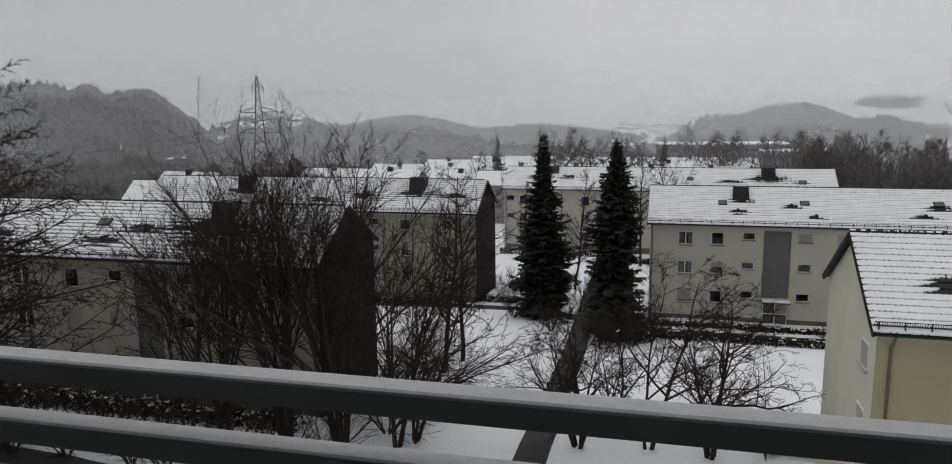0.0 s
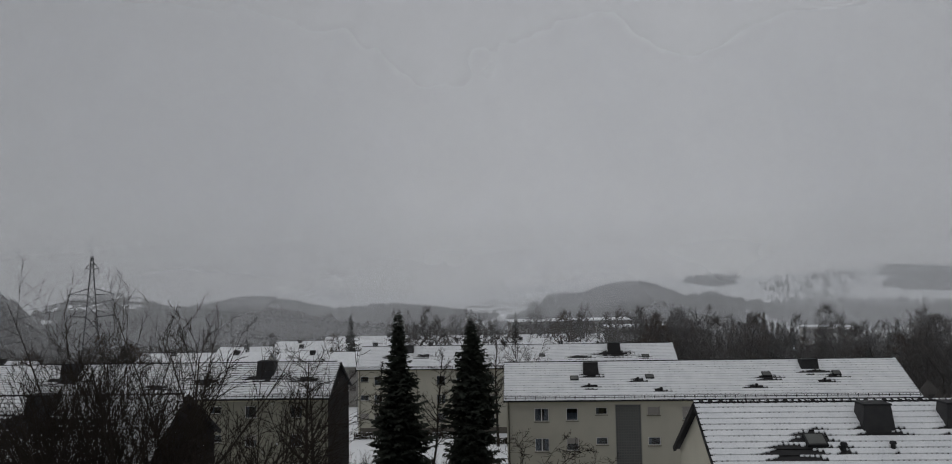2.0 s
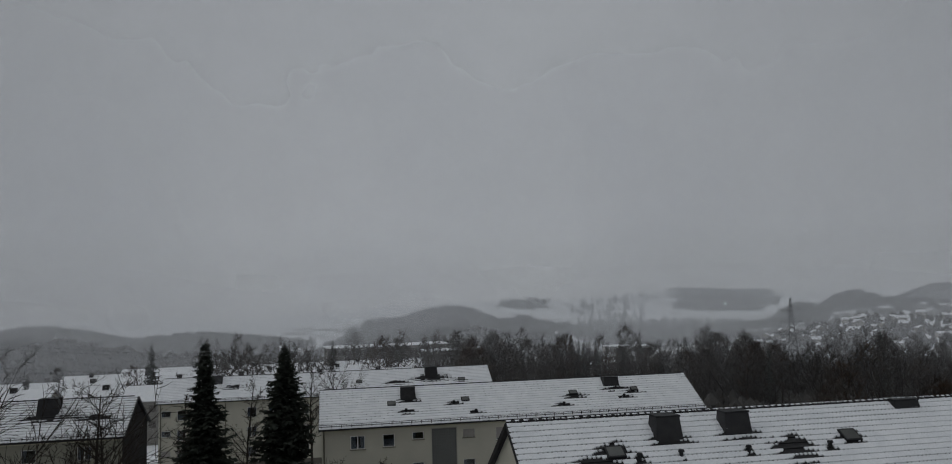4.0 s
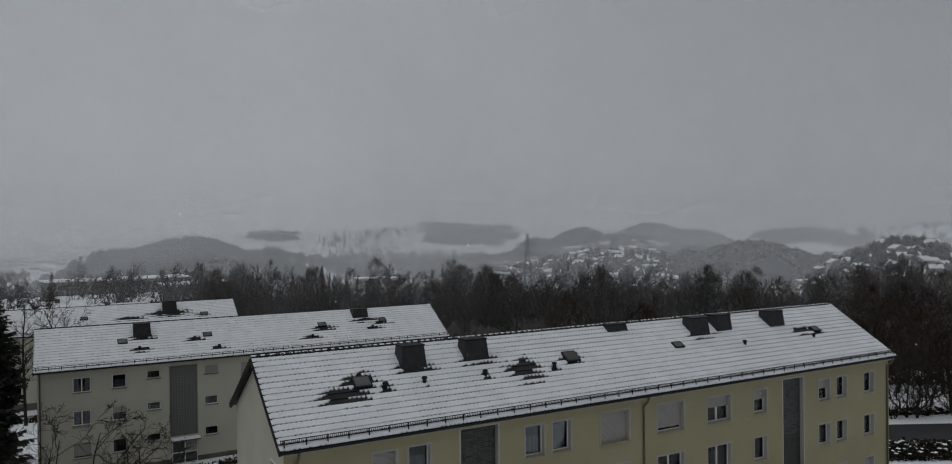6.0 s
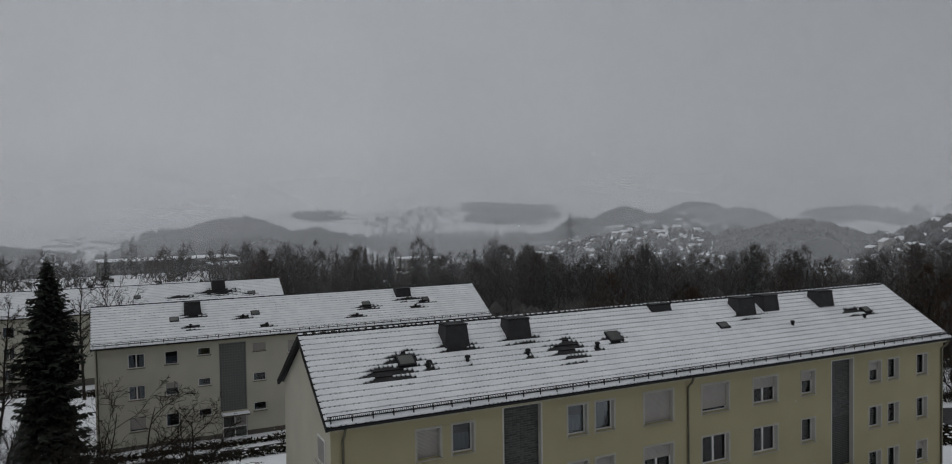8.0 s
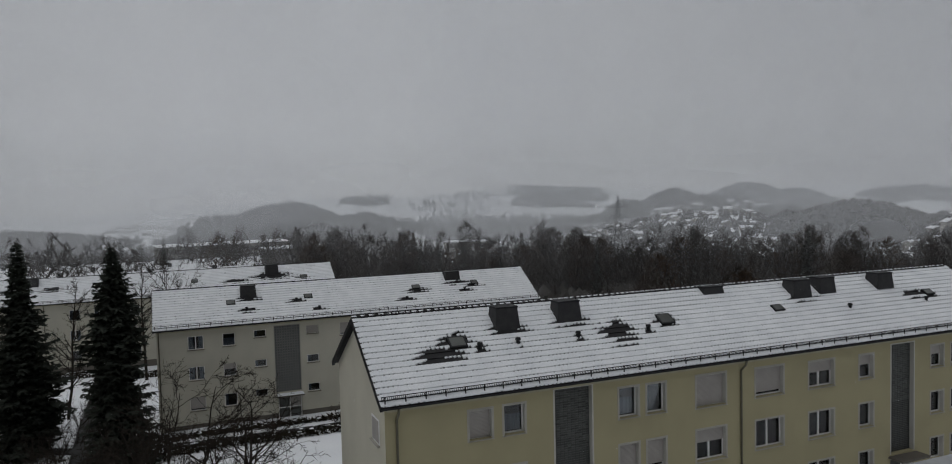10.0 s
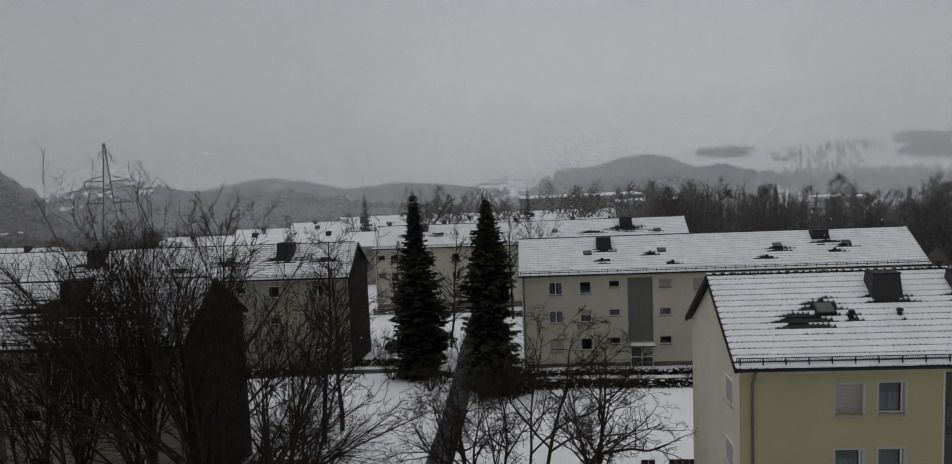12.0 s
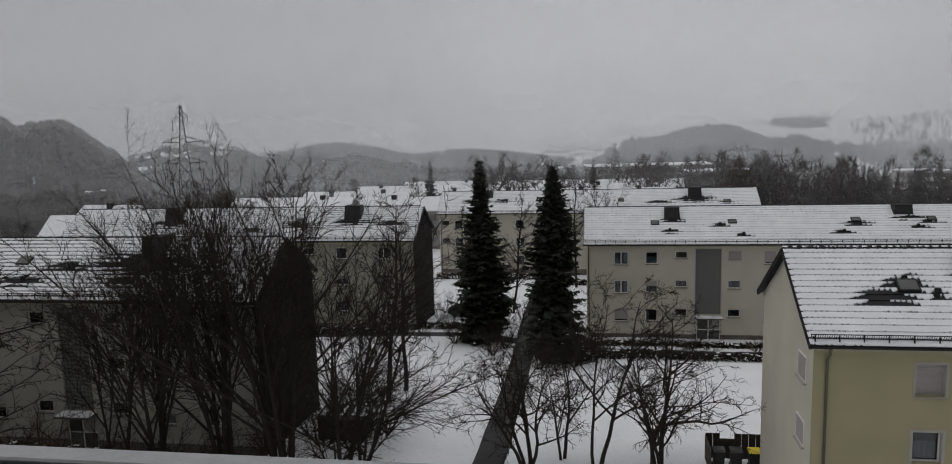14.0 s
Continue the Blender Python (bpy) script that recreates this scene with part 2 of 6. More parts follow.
# Pale grey for the rail tops: the sky's reflection is put into the colour.
RAIL_SHEEN = surface("pale_rail_sheen", (0.53, 0.55, 0.57), (0.43, 0.445, 0.465), scale=6, fine=60, rough=0.5, bump=0.4, bump_size=0.003)
CONCRETE = surface("balcony_concrete", (0.33, 0.32, 0.31), (0.25, 0.245, 0.24), scale=1.2, fine=40, rough=0.85)
WOOD = surface("dark_weathered_wood", (0.040, 0.033, 0.028), (0.07, 0.058, 0.048), scale=2, fine=30, rough=0.8, bump=0.4)
BLACKPLASTIC = surface("black_bin_plastic", (0.018, 0.019, 0.02), (0.03, 0.03, 0.032), scale=4, fine=40, rough=0.45, bump=0.05)
YELLOWLID = surface("yellow_bin_lid", (0.62, 0.50, 0.03), (0.5, 0.4, 0.03), scale=4, fine=40, rough=0.45, bump=0.05)
STEEL = surface("galvanised_lattice_steel", (0.045, 0.047, 0.05), (0.03, 0.032, 0.035), scale=0.6, fine=10, rough=0.7, metal=0.1, bump=0.0)
CARPAINT = surface("dark_car_paint", (0.022, 0.024, 0.028), rough=0.25, spec=0.6, bump=0.0)
FARTWIG = surface("grey_brown_far_twig", (0.056, 0.049, 0.045), (0.078, 0.068, 0.060), scale=0.5, fine=8, rough=0.95, bump=0.0, spec=0.05)
FLAKE = surface("snowflake", (0.8, 0.82, 0.85), (0.7, 0.72, 0.75), rough=0.8, bump=0.0)
FARWOOD = surface("bare_far_woodland", (0.045, 0.042, 0.039), (0.07, 0.065, 0.06), scale=0.02, fine=0.6, rough=0.95, bump=0.0)
FARCONIFER = surface("far_conifer_wood", (0.022, 0.027, 0.024), (0.035, 0.04, 0.034), scale=0.02, fine=0.6, rough=0.95, bump=0.0)
FACADE = surface("far_house_render", (0.34, 0.325, 0.30), (0.20, 0.19, 0.175), scale=0.05, fine=2, rough=0.9, bump=0.0, per_piece=0.3)


# ---- mesh tools ----
class Shape:
    """Gathers vertices and faces of one mesh."""

    def __init__(self):
        self.v, self.f = [], []

    def face(self, *pts):
        i = len(self.v)
        self.v.extend(pts)
        self.f.append(tuple(range(i, i + len(pts))))

    def box(self, x0, x1, y0, y1, z0, z1, bevel=0.0):
        if bevel:
            self.rounded(x0, x1, y0, y1, z0, z1, bevel)
            return
        i = len(self.v)
        self.v.extend([(x0, y0, z0), (x1, y0, z0), (x1, y1, z0), (x0, y1, z0), (x0, y0, z1), (x1, y0, z1), (x1, y1, z1), (x0, y1, z1)])
        for q in ((0, 3, 2, 1), (4, 5, 6, 7), (0, 1, 5, 4), (1, 2, 6, 5), (2, 3, 7, 6), (3, 0, 4, 7)):
            self.f.append(tuple(i + k for k in q))

    def rounded(self, x0, x1, y0, y1, z0, z1, b):
        """A box with chamfered upright and top edges."""
        ring = [(x0 + b, y0), (x1 - b, y0), (x1, y0 + b), (x1, y1 - b), (x1 - b, y1), (x0 + b, y1), (x0, y1 - b), (x0, y0 + b)]
        cx, cy = (x0 + x1) / 2, (y0 + y1) / 2
        inner = [(x + (b if x < cx else -b), y + (b if y < cy else -b)) for x, y in ring]
        i = len(self.v)
        self.v.extend([(x, y, z0) for x, y in ring] + [(x, y, z1 - b) for x, y in ring] + [(x, y, z1) for x, y in inner])
        for r in (0, 8):
            for k in range(8):
                self.f.append((i + r + k, i + r + (k + 1) % 8, i + r + 8 + (k + 1) % 8, i + r + 8 + k))
        self.f.append(tuple(i + 16 + k for k in range(8)))
        self.f.append(tuple(i + 7 - k for k in range(8)))

    def prism(self, poly, x0, x1):
        """A polygon of (y, z) drawn out along x."""
        i, n = len(self.v), len(poly)
        self.v.extend([(x0, y, z) for y, z in poly] + [(x1, y, z) for y, z in poly])
        for k in range(n):
            self.f.append((i + k, i + (k + 1) % n, i + n + (k + 1) % n, i + n + k))
        self.f.append(tuple(i + n - 1 - k for k in range(n)))
        self.f.append(tuple(i + n + k for k in range(n)))

    def tube(self, pts, radii, sides=5, cap=True):
        i = len(self.v)
        n = len(pts)
        for k in range(n):
            a = pts[max(k - 1, 0)]
            b = pts[min(k + 1, n - 1)]
            d = (b - a).normalized() if (b - a).length > 1e-6 else Vector((0, 0, 1))
            u = d.cross(Vector((0.31, 0.87, 0.38))).normalized()
            w = d.cross(u)
            for s in range(sides):
                an = 2 * math.pi * s / sides
                self.v.append(tuple(pts[k] + radii[k] * (math.cos(an) * u + math.sin(an) * w)))
        for k in range(n - 1):
            for s in range(sides):
                p, q = i + k * sides + s, i + k * sides + (s + 1) % sides
                self.f.append((p, q, q + sides, p + sides))
        if cap:
            self.f.append(tuple(i + sides - 1 - s for s in range(sides)))
            self.f.append(tuple(i + (n - 1) * sides + s for s in range(sides)))

    def mesh(self, name, material, smooth=False):
        me = bpy.data.meshes.new(name)
        me.from_pydata(self.v, [], self.f)
        me.materials.append(material)
        if smooth:
            me.polygons.foreach_set("use_smooth", [True] * len(me.polygons))
        me.update()
        return me


def part(name, shape, material, parent=None, label="", smooth=False):
    """Links a shape as one mesh object under a thing or a part."""
    ob = new(name, shape.mesh(name, material, smooth) if isinstance(shape, Shape) else shape)
    if parent is not None:
        ob.parent = parent
    return tagged(ob, label)


def thing(name, place, label, category, group="", kind="", turn=0.0):
    ob = new(name)
    ob.matrix_world = pose(*place, 0, 0, turn)
    return tagged(ob, label, category, group, kind)


def smooth01(a, b, x):
    t = min(max((x - a) / (b - a), 0.0), 1.0)
    return t * t * (3 - 2 * t)


# ---- the lie of the land ----
def bump(az, r, az0, r0, waz, wr):
    return math.exp(-((az - az0) / waz) ** 2 - ((r - r0) / wr) ** 2)


FAR_RIM = ((-180, -1.0), (-25, -0.95), (-15, -0.62), (-7, -1.0), (0, -0.62), (5, -0.42), (10, -0.12), (17, -0.16), (25, 0.25), (32, 0.0), (60, -0.1), (180, -0.5))
# bearing, rise of the crest over the eye's level in degrees, distance, half widths in bearing and distance, height of the trees on it
HILLS = ((-38.6, 1.25, 540, 5.0, 170, 7), (-41.5, 1.4, 540, 4, 170, 7), (-44.5, 1.5, 545, 7, 180, 7), (-52, 1.5, 550, 9, 180, 7), (-64, 1.4, 560, 13, 190, 7), (-29.5, -0.75, 720, 6.5, 190, 7), (-20, -1.15, 780, 8, 190, 7), (-10, -1.8, 860, 7, 180, 7),
         (8.4, -0.45, 800, 5.6, 170, 11), (3.0, -1.15, 860, 4.5, 160, 11), (14.0, -1.25, 860, 4, 150, 11), (37.3, 0.0, 920, 3.4, 160, 11), (34.2, -0.7, 900, 2.6, 150, 11), (42.5, 0.2, 1300, 4.0, 220, 11), (45.8, -0.15, 1320, 3.2, 220, 11), (53.3, -0.1, 1550, 3.0, 240, 11),
         (40, -1.15, 820, 9, 300, 3), (49.4, -1.35, 640, 6.0, 140, 10), (59, -0.9, 500, 7, 170, 4), (72, -0.7, 520, 9, 180, 6))


def far_rim(az):
    for (a, p), (b, q) in zip(FAR_RIM, FAR_RIM[1:]):
        if az <= b:
            return p + (q - p) * smooth01(a, b, az)
    return FAR_RIM[-1][1]


def land(x, y):
    """Height of the ground: a gentle slope down to the north, a valley, then hills."""
    r, az = math.hypot(x, y), math.degrees(math.atan2(x, y))
    z = 5.6 - 0.058 * max(min(y, 130), -40)
    if r > 120:
        front = smooth01(-50, 150, y)
        floor = -32 * smooth01(180, 520, r) * smooth01(-60, 120, y)
        z += floor
        rim = 22 + 2100 * math.tan(radians(far_rim(az)))
        far = z + front * (rim - z) * smooth01(1000, 2100, r)
        top = far
        for az0, el, r0, waz, wr, trees in HILLS:
            b = bump(az, r, az0, r0, waz, wr)
            if b > 0.01:
                top = max(top, z + front * (22 + r0 * math.tan(radians(el)) - trees - z) * b)
        z = top - 0.02 * max(r - 2100, 0)
        z += 3.0 * noise.noise(Vector((x / 160, y / 160, 0))) * smooth01(150, 500, r)
    else:
        z += 0.12 * noise.noise(Vector((x / 9, y / 9, 3.0)))
    return z


def build_ground():
    s = Shape()
    rs = [0.0] + [2.2 * k for k in range(1, 60)] + [132 * 1.055 ** k for k in range(1, 68)]
    angles = [-180 + 2.0 * k for k in range(0, 55)] + [-72 + 0.75 * k for k in range(0, 193)] + [74 + 2.0 * k for k in range(0, 53)]
    n = len(angles)
    for r in rs:
        for a in angles:
            x, y = r * math.sin(radians(a)), r * math.cos(radians(a))
            s.v.append((x, y, land(x, y)))
    for i in range(len(rs) - 1):
        for k in range(n):
            a, b = i * n + k, i * n + (k + 1) % n
            s.f.append((a + n, b + n, b, a))
    ob = part("ground", s, SNOW, smooth=True)
    return tagged(ob, "wide snow-covered ground sloping down into a valley with hills", "ground", kind="structure")


build_ground()


# ---- apartment blocks ----
HALF, RISE, EAVE, WALL_Y, VERGE = 4.82, 3.01, 9.4, 0.42, 0.25
SLOPE = math.hypot(HALF, RISE)
COS, SIN = HALF / SLOPE, RISE / SLOPE


def on_roof(x, s, h):
    """A point of the front slope: x along the block, s metres up the slope from the eaves, h above it."""
    return (x, s * COS - h * SIN, EAVE + s * SIN + h * COS)


def on_back(x, s, h):
    return (x, 2 * HALF - s * COS + h * SIN, EAVE + s * SIN + h * COS)


def wall_sheet(length, openings, z0, z1, thick=0.3):
    """A facade with real openings and reveals, its face at y = WALL_Y."""
    s = Shape()
    xs = sorted({VERGE, length - VERGE, *[o[0] for o in openings], *[o[1] for o in openings]})
    zs = sorted({z0, z1, *[o[2] for o in openings], *[o[3] for o in openings]})
    zs = [z for z in zs if z0 <= z <= z1]
    y = WALL_Y
    for a, b in zip(xs, xs[1:]):
        for c, d in zip(zs, zs[1:]):
            mx, mz = (a + b) / 2, (c + d) / 2
            if any(o[0] < mx < o[1] and o[2] < mz < o[3] for o in openings):
                continue
            s.face((a, y, c), (b, y, c), (b, y, d), (a, y, d))
            s.face((b, y + thick, c), (a, y + thick, c), (a, y + thick, d), (b, y + thick, d))
    for a, b, c, d in openings:
        s.face((a, y, c), (a, y, d), (a, y + thick, d), (a, y + thick, c))
        s.face((b, y, d), (b, y, c), (b, y + thick, c), (b, y + thick, d))
        s.face((a, y, d), (b, y, d), (b, y + thick, d), (a, y + thick, d))
        s.face((b, y, c), (a, y, c), (a, y + thick, c), (b, y + thick, c))
    return s


def window(house, x0, x1, z0, z1, style, surround):
    """A window in its opening: frame, panes, sill, and a shutter or a curtain."""
    y = WALL_Y + (0.23 if surround else 0.13)
    w = Shape()
    b = 0.065
    w.box(x0, x0 + b, y, y + 0.07, z0, z1)
    w.box(x1 - b, x1, y, y + 0.07, z0, z1)
    w.box(x0 + b, x1 - b, y, y + 0.07, z1 - b, z1)
    w.box(x0 + b, x1 - b, y, y + 0.07, z0, z0 + b)
    mids = [x0 + b, x1 - b]
    if style in ("double", "double_half"):
        m = (x0 + x1) / 2
        w.box(m - 0.05, m + 0.05, y - 0.005, y + 0.07, z0 + b, z1 - b)
        mids = [x0 + b, m - 0.05, m + 0.05, x1 - b]
    frame_ob = part("window", w, FRAME, house)
    for a, c in zip(mids[::2], mids[1::2]):
        p = Shape()
        p.box(a, c, y + 0.03, y + 0.042, z0 + b, z1 - b)
        part("pane", p, GLASS, frame_ob).visible_shadow = False
    sill = Shape()
    sill.prism([(WALL_Y - 0.10, z0 - 0.05), (WALL_Y - 0.10, z0 - 0.03), (y, z0 + 0.004), (y, z0 - 0.05)], x0 - 0.06, x1 + 0.06)
    part("sill", sill, surround if surround else SOCLE, frame_ob)
    if surround:
        t = Shape()
        e = 0.09
        t.box(x0 - e, x0 - 0.002, WALL_Y - 0.014, WALL_Y + 0.02, z0 - e, z1 + e)
        t.box(x1 + 0.002, x1 + e, WALL_Y - 0.014, WALL_Y + 0.02, z0 - e, z1 + e)
        t.box(x0 - 0.002, x1 + 0.002, WALL_Y - 0.014, WALL_Y + 0.02, z1 + 0.002, z1 + e)
        part("surround", t, surround, frame_ob)
        lining = Shape()
        lining.box(x0, x0 + 0.012, WALL_Y - 0.01, y, z0, z1)
        lining.box(x1 - 0.012, x1, WALL_Y - 0.01, y, z0, z1)
        lining.box(x0 + 0.012, x1 - 0.012, WALL_Y - 0.01, y, z1 - 0.012, z1)
        part("reveal", lining, REVEAL, frame_ob)
    if style in ("shutter", "half", "double_half", "slit"):
        low = {"shutter": z0 + 0.02, "slit": z0 + 0.18}.get(style, z0 + 0.55 * (z1 - z0))
        sh = Shape()
        n = max(2, int((z1 - 0.005 - low) / 0.03))
        for k in range(n + 1):
            yy, zz = y - (0.012 if k % 2 == 0 else 0.024), z1 - 0.005 - k * (z1 - 0.005 - low) / n
            sh.v.extend([(x0 + 0.03, yy, zz), (x1 - 0.03, yy, zz)])
            if k:
                sh.f.append((2 * k - 2, 2 * k, 2 * k + 1, 2 * k - 1))
        part("roller_shutter", sh, SHUTTER, frame_ob, "lowered grey-beige roller shutter")
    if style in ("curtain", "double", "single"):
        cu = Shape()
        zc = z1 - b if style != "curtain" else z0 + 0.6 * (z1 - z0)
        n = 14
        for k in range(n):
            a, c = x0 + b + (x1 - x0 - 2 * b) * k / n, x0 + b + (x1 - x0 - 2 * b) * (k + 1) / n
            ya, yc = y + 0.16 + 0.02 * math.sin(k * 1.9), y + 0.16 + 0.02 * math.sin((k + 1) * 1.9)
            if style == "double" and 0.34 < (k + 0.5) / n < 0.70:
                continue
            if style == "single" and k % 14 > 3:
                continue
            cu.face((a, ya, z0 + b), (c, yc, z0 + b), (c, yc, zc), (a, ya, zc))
        part("curtain", cu, CURTAIN, frame_ob, "white net curtain with the shade behind the glass in its colour")


def stair_panel(house, x0, x1, z0, z1, size, pieces):
    """The stairwell's wall of glass blocks, in a shallow recess."""
    g = Shape()
    deep = WALL_Y + (0.2 if pieces else 0.0)
    g.box(x0, x1, deep + 0.07, deep + 0.2, z0, z1)
    panel = part("stair_window", g, GROUT if pieces else PALEGROUT, house, "tall grey glass-block stairwell window")
    rim = Shape()
    for a, b, c, d in ((x0 - 0.07, x0 - 0.002, z0, z1), (x1 + 0.002, x1 + 0.07, z0, z1), (x0 - 0.07, x1 + 0.07, z1 + 0.002, z1 + 0.07)):
        rim.box(a, b, WALL_Y - 0.012, WALL_Y + 0.02, c, d)
    if pieces:
        rim.box(x0, x0 + 0.012, WALL_Y - 0.01, deep + 0.07, z0, z1)
        rim.box(x1 - 0.012, x1, WALL_Y - 0.01, deep + 0.07, z0, z1)
    part("panel_frame", rim, REVEAL if pieces else TRIM, panel)
    nx, nz = max(1, round((x1 - x0) / size)), max(1, round((z1 - z0) / (size * (0.55 if pieces else 1.0))))
    dx, dz = (x1 - x0) / nx, (z1 - z0) / nz

    def block(s, cx, cz, j=0.010 if pieces else 0.032):
        a, c = dx / 2 - j, dz / 2 - j
        y0, y1 = deep + 0.045, deep + 0.075
        i = len(s.v)
        s.v.extend([(cx - a, y1, cz - c), (cx + a, y1, cz - c), (cx + a, y1, cz + c), (cx - a, y1, cz + c)])
        a2, c2 = a - 0.015, c - 0.015
        s.v.extend([(cx - a2, y0, cz - c2), (cx + a2, y0, cz - c2), (cx + a2, y0, cz + c2), (cx - a2, y0, cz + c2)])
        for q in ((4, 5, 6, 7), (0, 1, 5, 4), (1, 2, 6, 5), (2, 3, 7, 6), (3, 0, 4, 7)):
            s.f.append(tuple(i + k for k in q))

    one = Shape()
    block(one, 0, 0)
    shared = one.mesh("glass_block", BLOCK)
    rest, count = Shape(), 0
    for k in range(nz - 1, -1, -1):
        for i in range(nx):
            cx, cz = x0 + (i + 0.5) * dx, z0 + (k + 0.5) * dz
            if pieces and count < 280:
                ob = part("glass_block", shared, BLOCK, panel)
                ob.location = (cx, 0, cz)
                count += 1
            else:
                block(rest, cx, cz)
    if rest.v:
        tagged(part("block_infill", rest, BLOCK, panel), kind="stuff")


def entrance(house, x0, x1, z0, z1, snowy):
    """The front door under its small flat canopy."""
    d = Shape()
    y = WALL_Y + 0.1
    d.box(x0, x1, y, y + 0.07, z0, z1)
    door = part("entrance_door", d, FRAME, house, "white-framed glazed entrance door")
    xm, zm = (x0 + x1) / 2, (z0 + z1) / 2
    for a, b, c, e, mat in ((x0 + 0.08, xm - 0.05, zm + 0.05, z1 - 0.08, BLOCK), (x0 + 0.08, xm - 0.05, z0 + 0.12, zm - 0.05, BLOCK), (xm + 0.05, x1 - 0.08, z0 + 0.12, zm - 0.05, BLOCK), (xm + 0.05, x1 - 0.08, zm + 0.05, z1 - 0.08, SHUTTER)):
        g = Shape()
        g.box(a, b, y - 0.008, y - 0.002, c, e)
        part("door_pane", g, mat, door)
    c = Shape()
    c.box(x0 - 0.15, x1 + 0.15, WALL_Y - 0.9, WALL_Y, z1 + 0.08, z1 + 0.2)
    can = part("canopy", c, SOCLE, house)
    if not snowy:
        return
    sn = Shape()
    sn.rounded(x0 - 0.13, x1 + 0.13, WALL_Y - 0.88, WALL_Y - 0.005, z1 + 0.204, z1 + 0.29, 0.05)
    part("canopy_snow", sn, ROOF_SNOW, can)


def roof_surface(house, length, cell, melts, seed, detail, thaw):
    """Tiled roof under thin snow: stepped dark courses, and on each course a run of snow that leaves the tile noses bare."""
    rng = random.Random(seed)
    deck = Shape()
    t = 0.06
    deck.prism([(0.0, EAVE - t), (0.0, EAVE - 0.01), (HALF, EAVE + RISE - 0.01), (2 * HALF, EAVE - 0.01), (2 * HALF, EAVE - t), (HALF, EAVE + RISE - t)], 0.0, length)
    roof = part("roof", deck, TILE, house, "pitched dark-tiled roof under thin snow")
    courses = 16
    g = SLOPE / courses
    nx = round(length / cell)
    c = length / nx
    tiles, snow = Shape(), Shape()
    for k in range(courses):
        s0, s1 = k * g, (k + 1) * g
        for side in ((on_roof, 1), (on_back, -1)):
            put = side[0]
            a, b, d, e2 = put(0, s0, 0.055), put(length, s0, 0.055), put(length, s1, 0.012), put(0, s1, 0.012)
            lo, hi = put(0, s0, 0.0), put(length, s0, 0.0)
            if side[1] > 0:
                tiles.face(a, b, d, e2)
                tiles.face(lo, hi, b, a)
            else:
                tiles.face(b, a, e2, d)
                tiles.face(hi, lo, a, b)
        # snow on this course
        for i in range(nx):
            x0, x1 = i * c, (i + 1) * c
            xm, sm = (x0 + x1) / 2, (s0 + s1) / 2
            bare = -1.0
            for mx, ms, rx, rs in melts:
                q = math.hypot((xm - mx) / rx, (sm - ms) / rs)
                bare = max(bare, 1.12 - 0.95 * q)
            if bare > -0.7:
                bare += 0.35 * noise.noise(Vector((xm * 1.3, sm * 1.5, seed))) + 0.35 * noise.noise(Vector((xm * 0.6, k * 7.3, seed + 2))) + 0.22 * (rng.random() - 0.5)
            frag = min(max((bare + 0.05) / 0.75, 0.0), 1.0)
            wear = 0.5 + 0.5 * noise.noise(Vector((xm * 0.16, sm * 0.5, seed + 9)))
            lip = g * min(0.98, thaw * (0.02 + 0.05 * wear) + 0.95 * frag)
            if lip > 0.86 * g:
                continue
            nose = g * (0.07 + 0.09 * wear) * (rng.random() < detail * (1.7 * wear - 0.25) + frag) + 0.25 * g * frag
            halves = ((x0, x0 + 0.58 * c, lip), (x0 + 0.58 * c, x1, min(lip + nose, 0.96 * g)))
            for a, b, low in halves:
                h = 0.035 + 0.012 * rng.random()
                f0, f1 = s0 + low, s1 + 0.012
                r0, r1 = 0.055 - 0.043 * low / g, 0.012
                i0 = len(snow.v)
                snow.v.extend([on_roof(a, f0, r0), on_roof(b, f0, r0), on_roof(b, f0 + 0.03, r0 + h), on_roof(a, f0 + 0.03, r0 + h), on_roof(b, f1, r1 + h + 0.016), on_roof(a, f1, r1 + h + 0.016), on_roof(a, f1, r1), on_roof(b, f1, r1)])
                for q in ((0, 1, 2, 3), (3, 2, 4, 5), (0, 3, 5, 6), (2, 1, 7, 4)):
                    snow.f.append(tuple(i0 + z for z in q))
    part("tile_layer", tiles, TILE, roof)
    tagged(part("roof_snow", snow, ROOF_SNOW, roof, "thin melting snow lying on the tile courses"), kind="stuff")
    back = Shape()
    for k in range(courses):
        s0, s1 = k * g + 0.03, (k + 1) * g
        back.face(on_back(length, s0, 0.1), on_back(0, s0, 0.1), on_back(0, s1, 0.065), on_back(length, s1, 0.065))
    part("back_slope_snow", back, ROOF_SNOW, roof)
    return roof


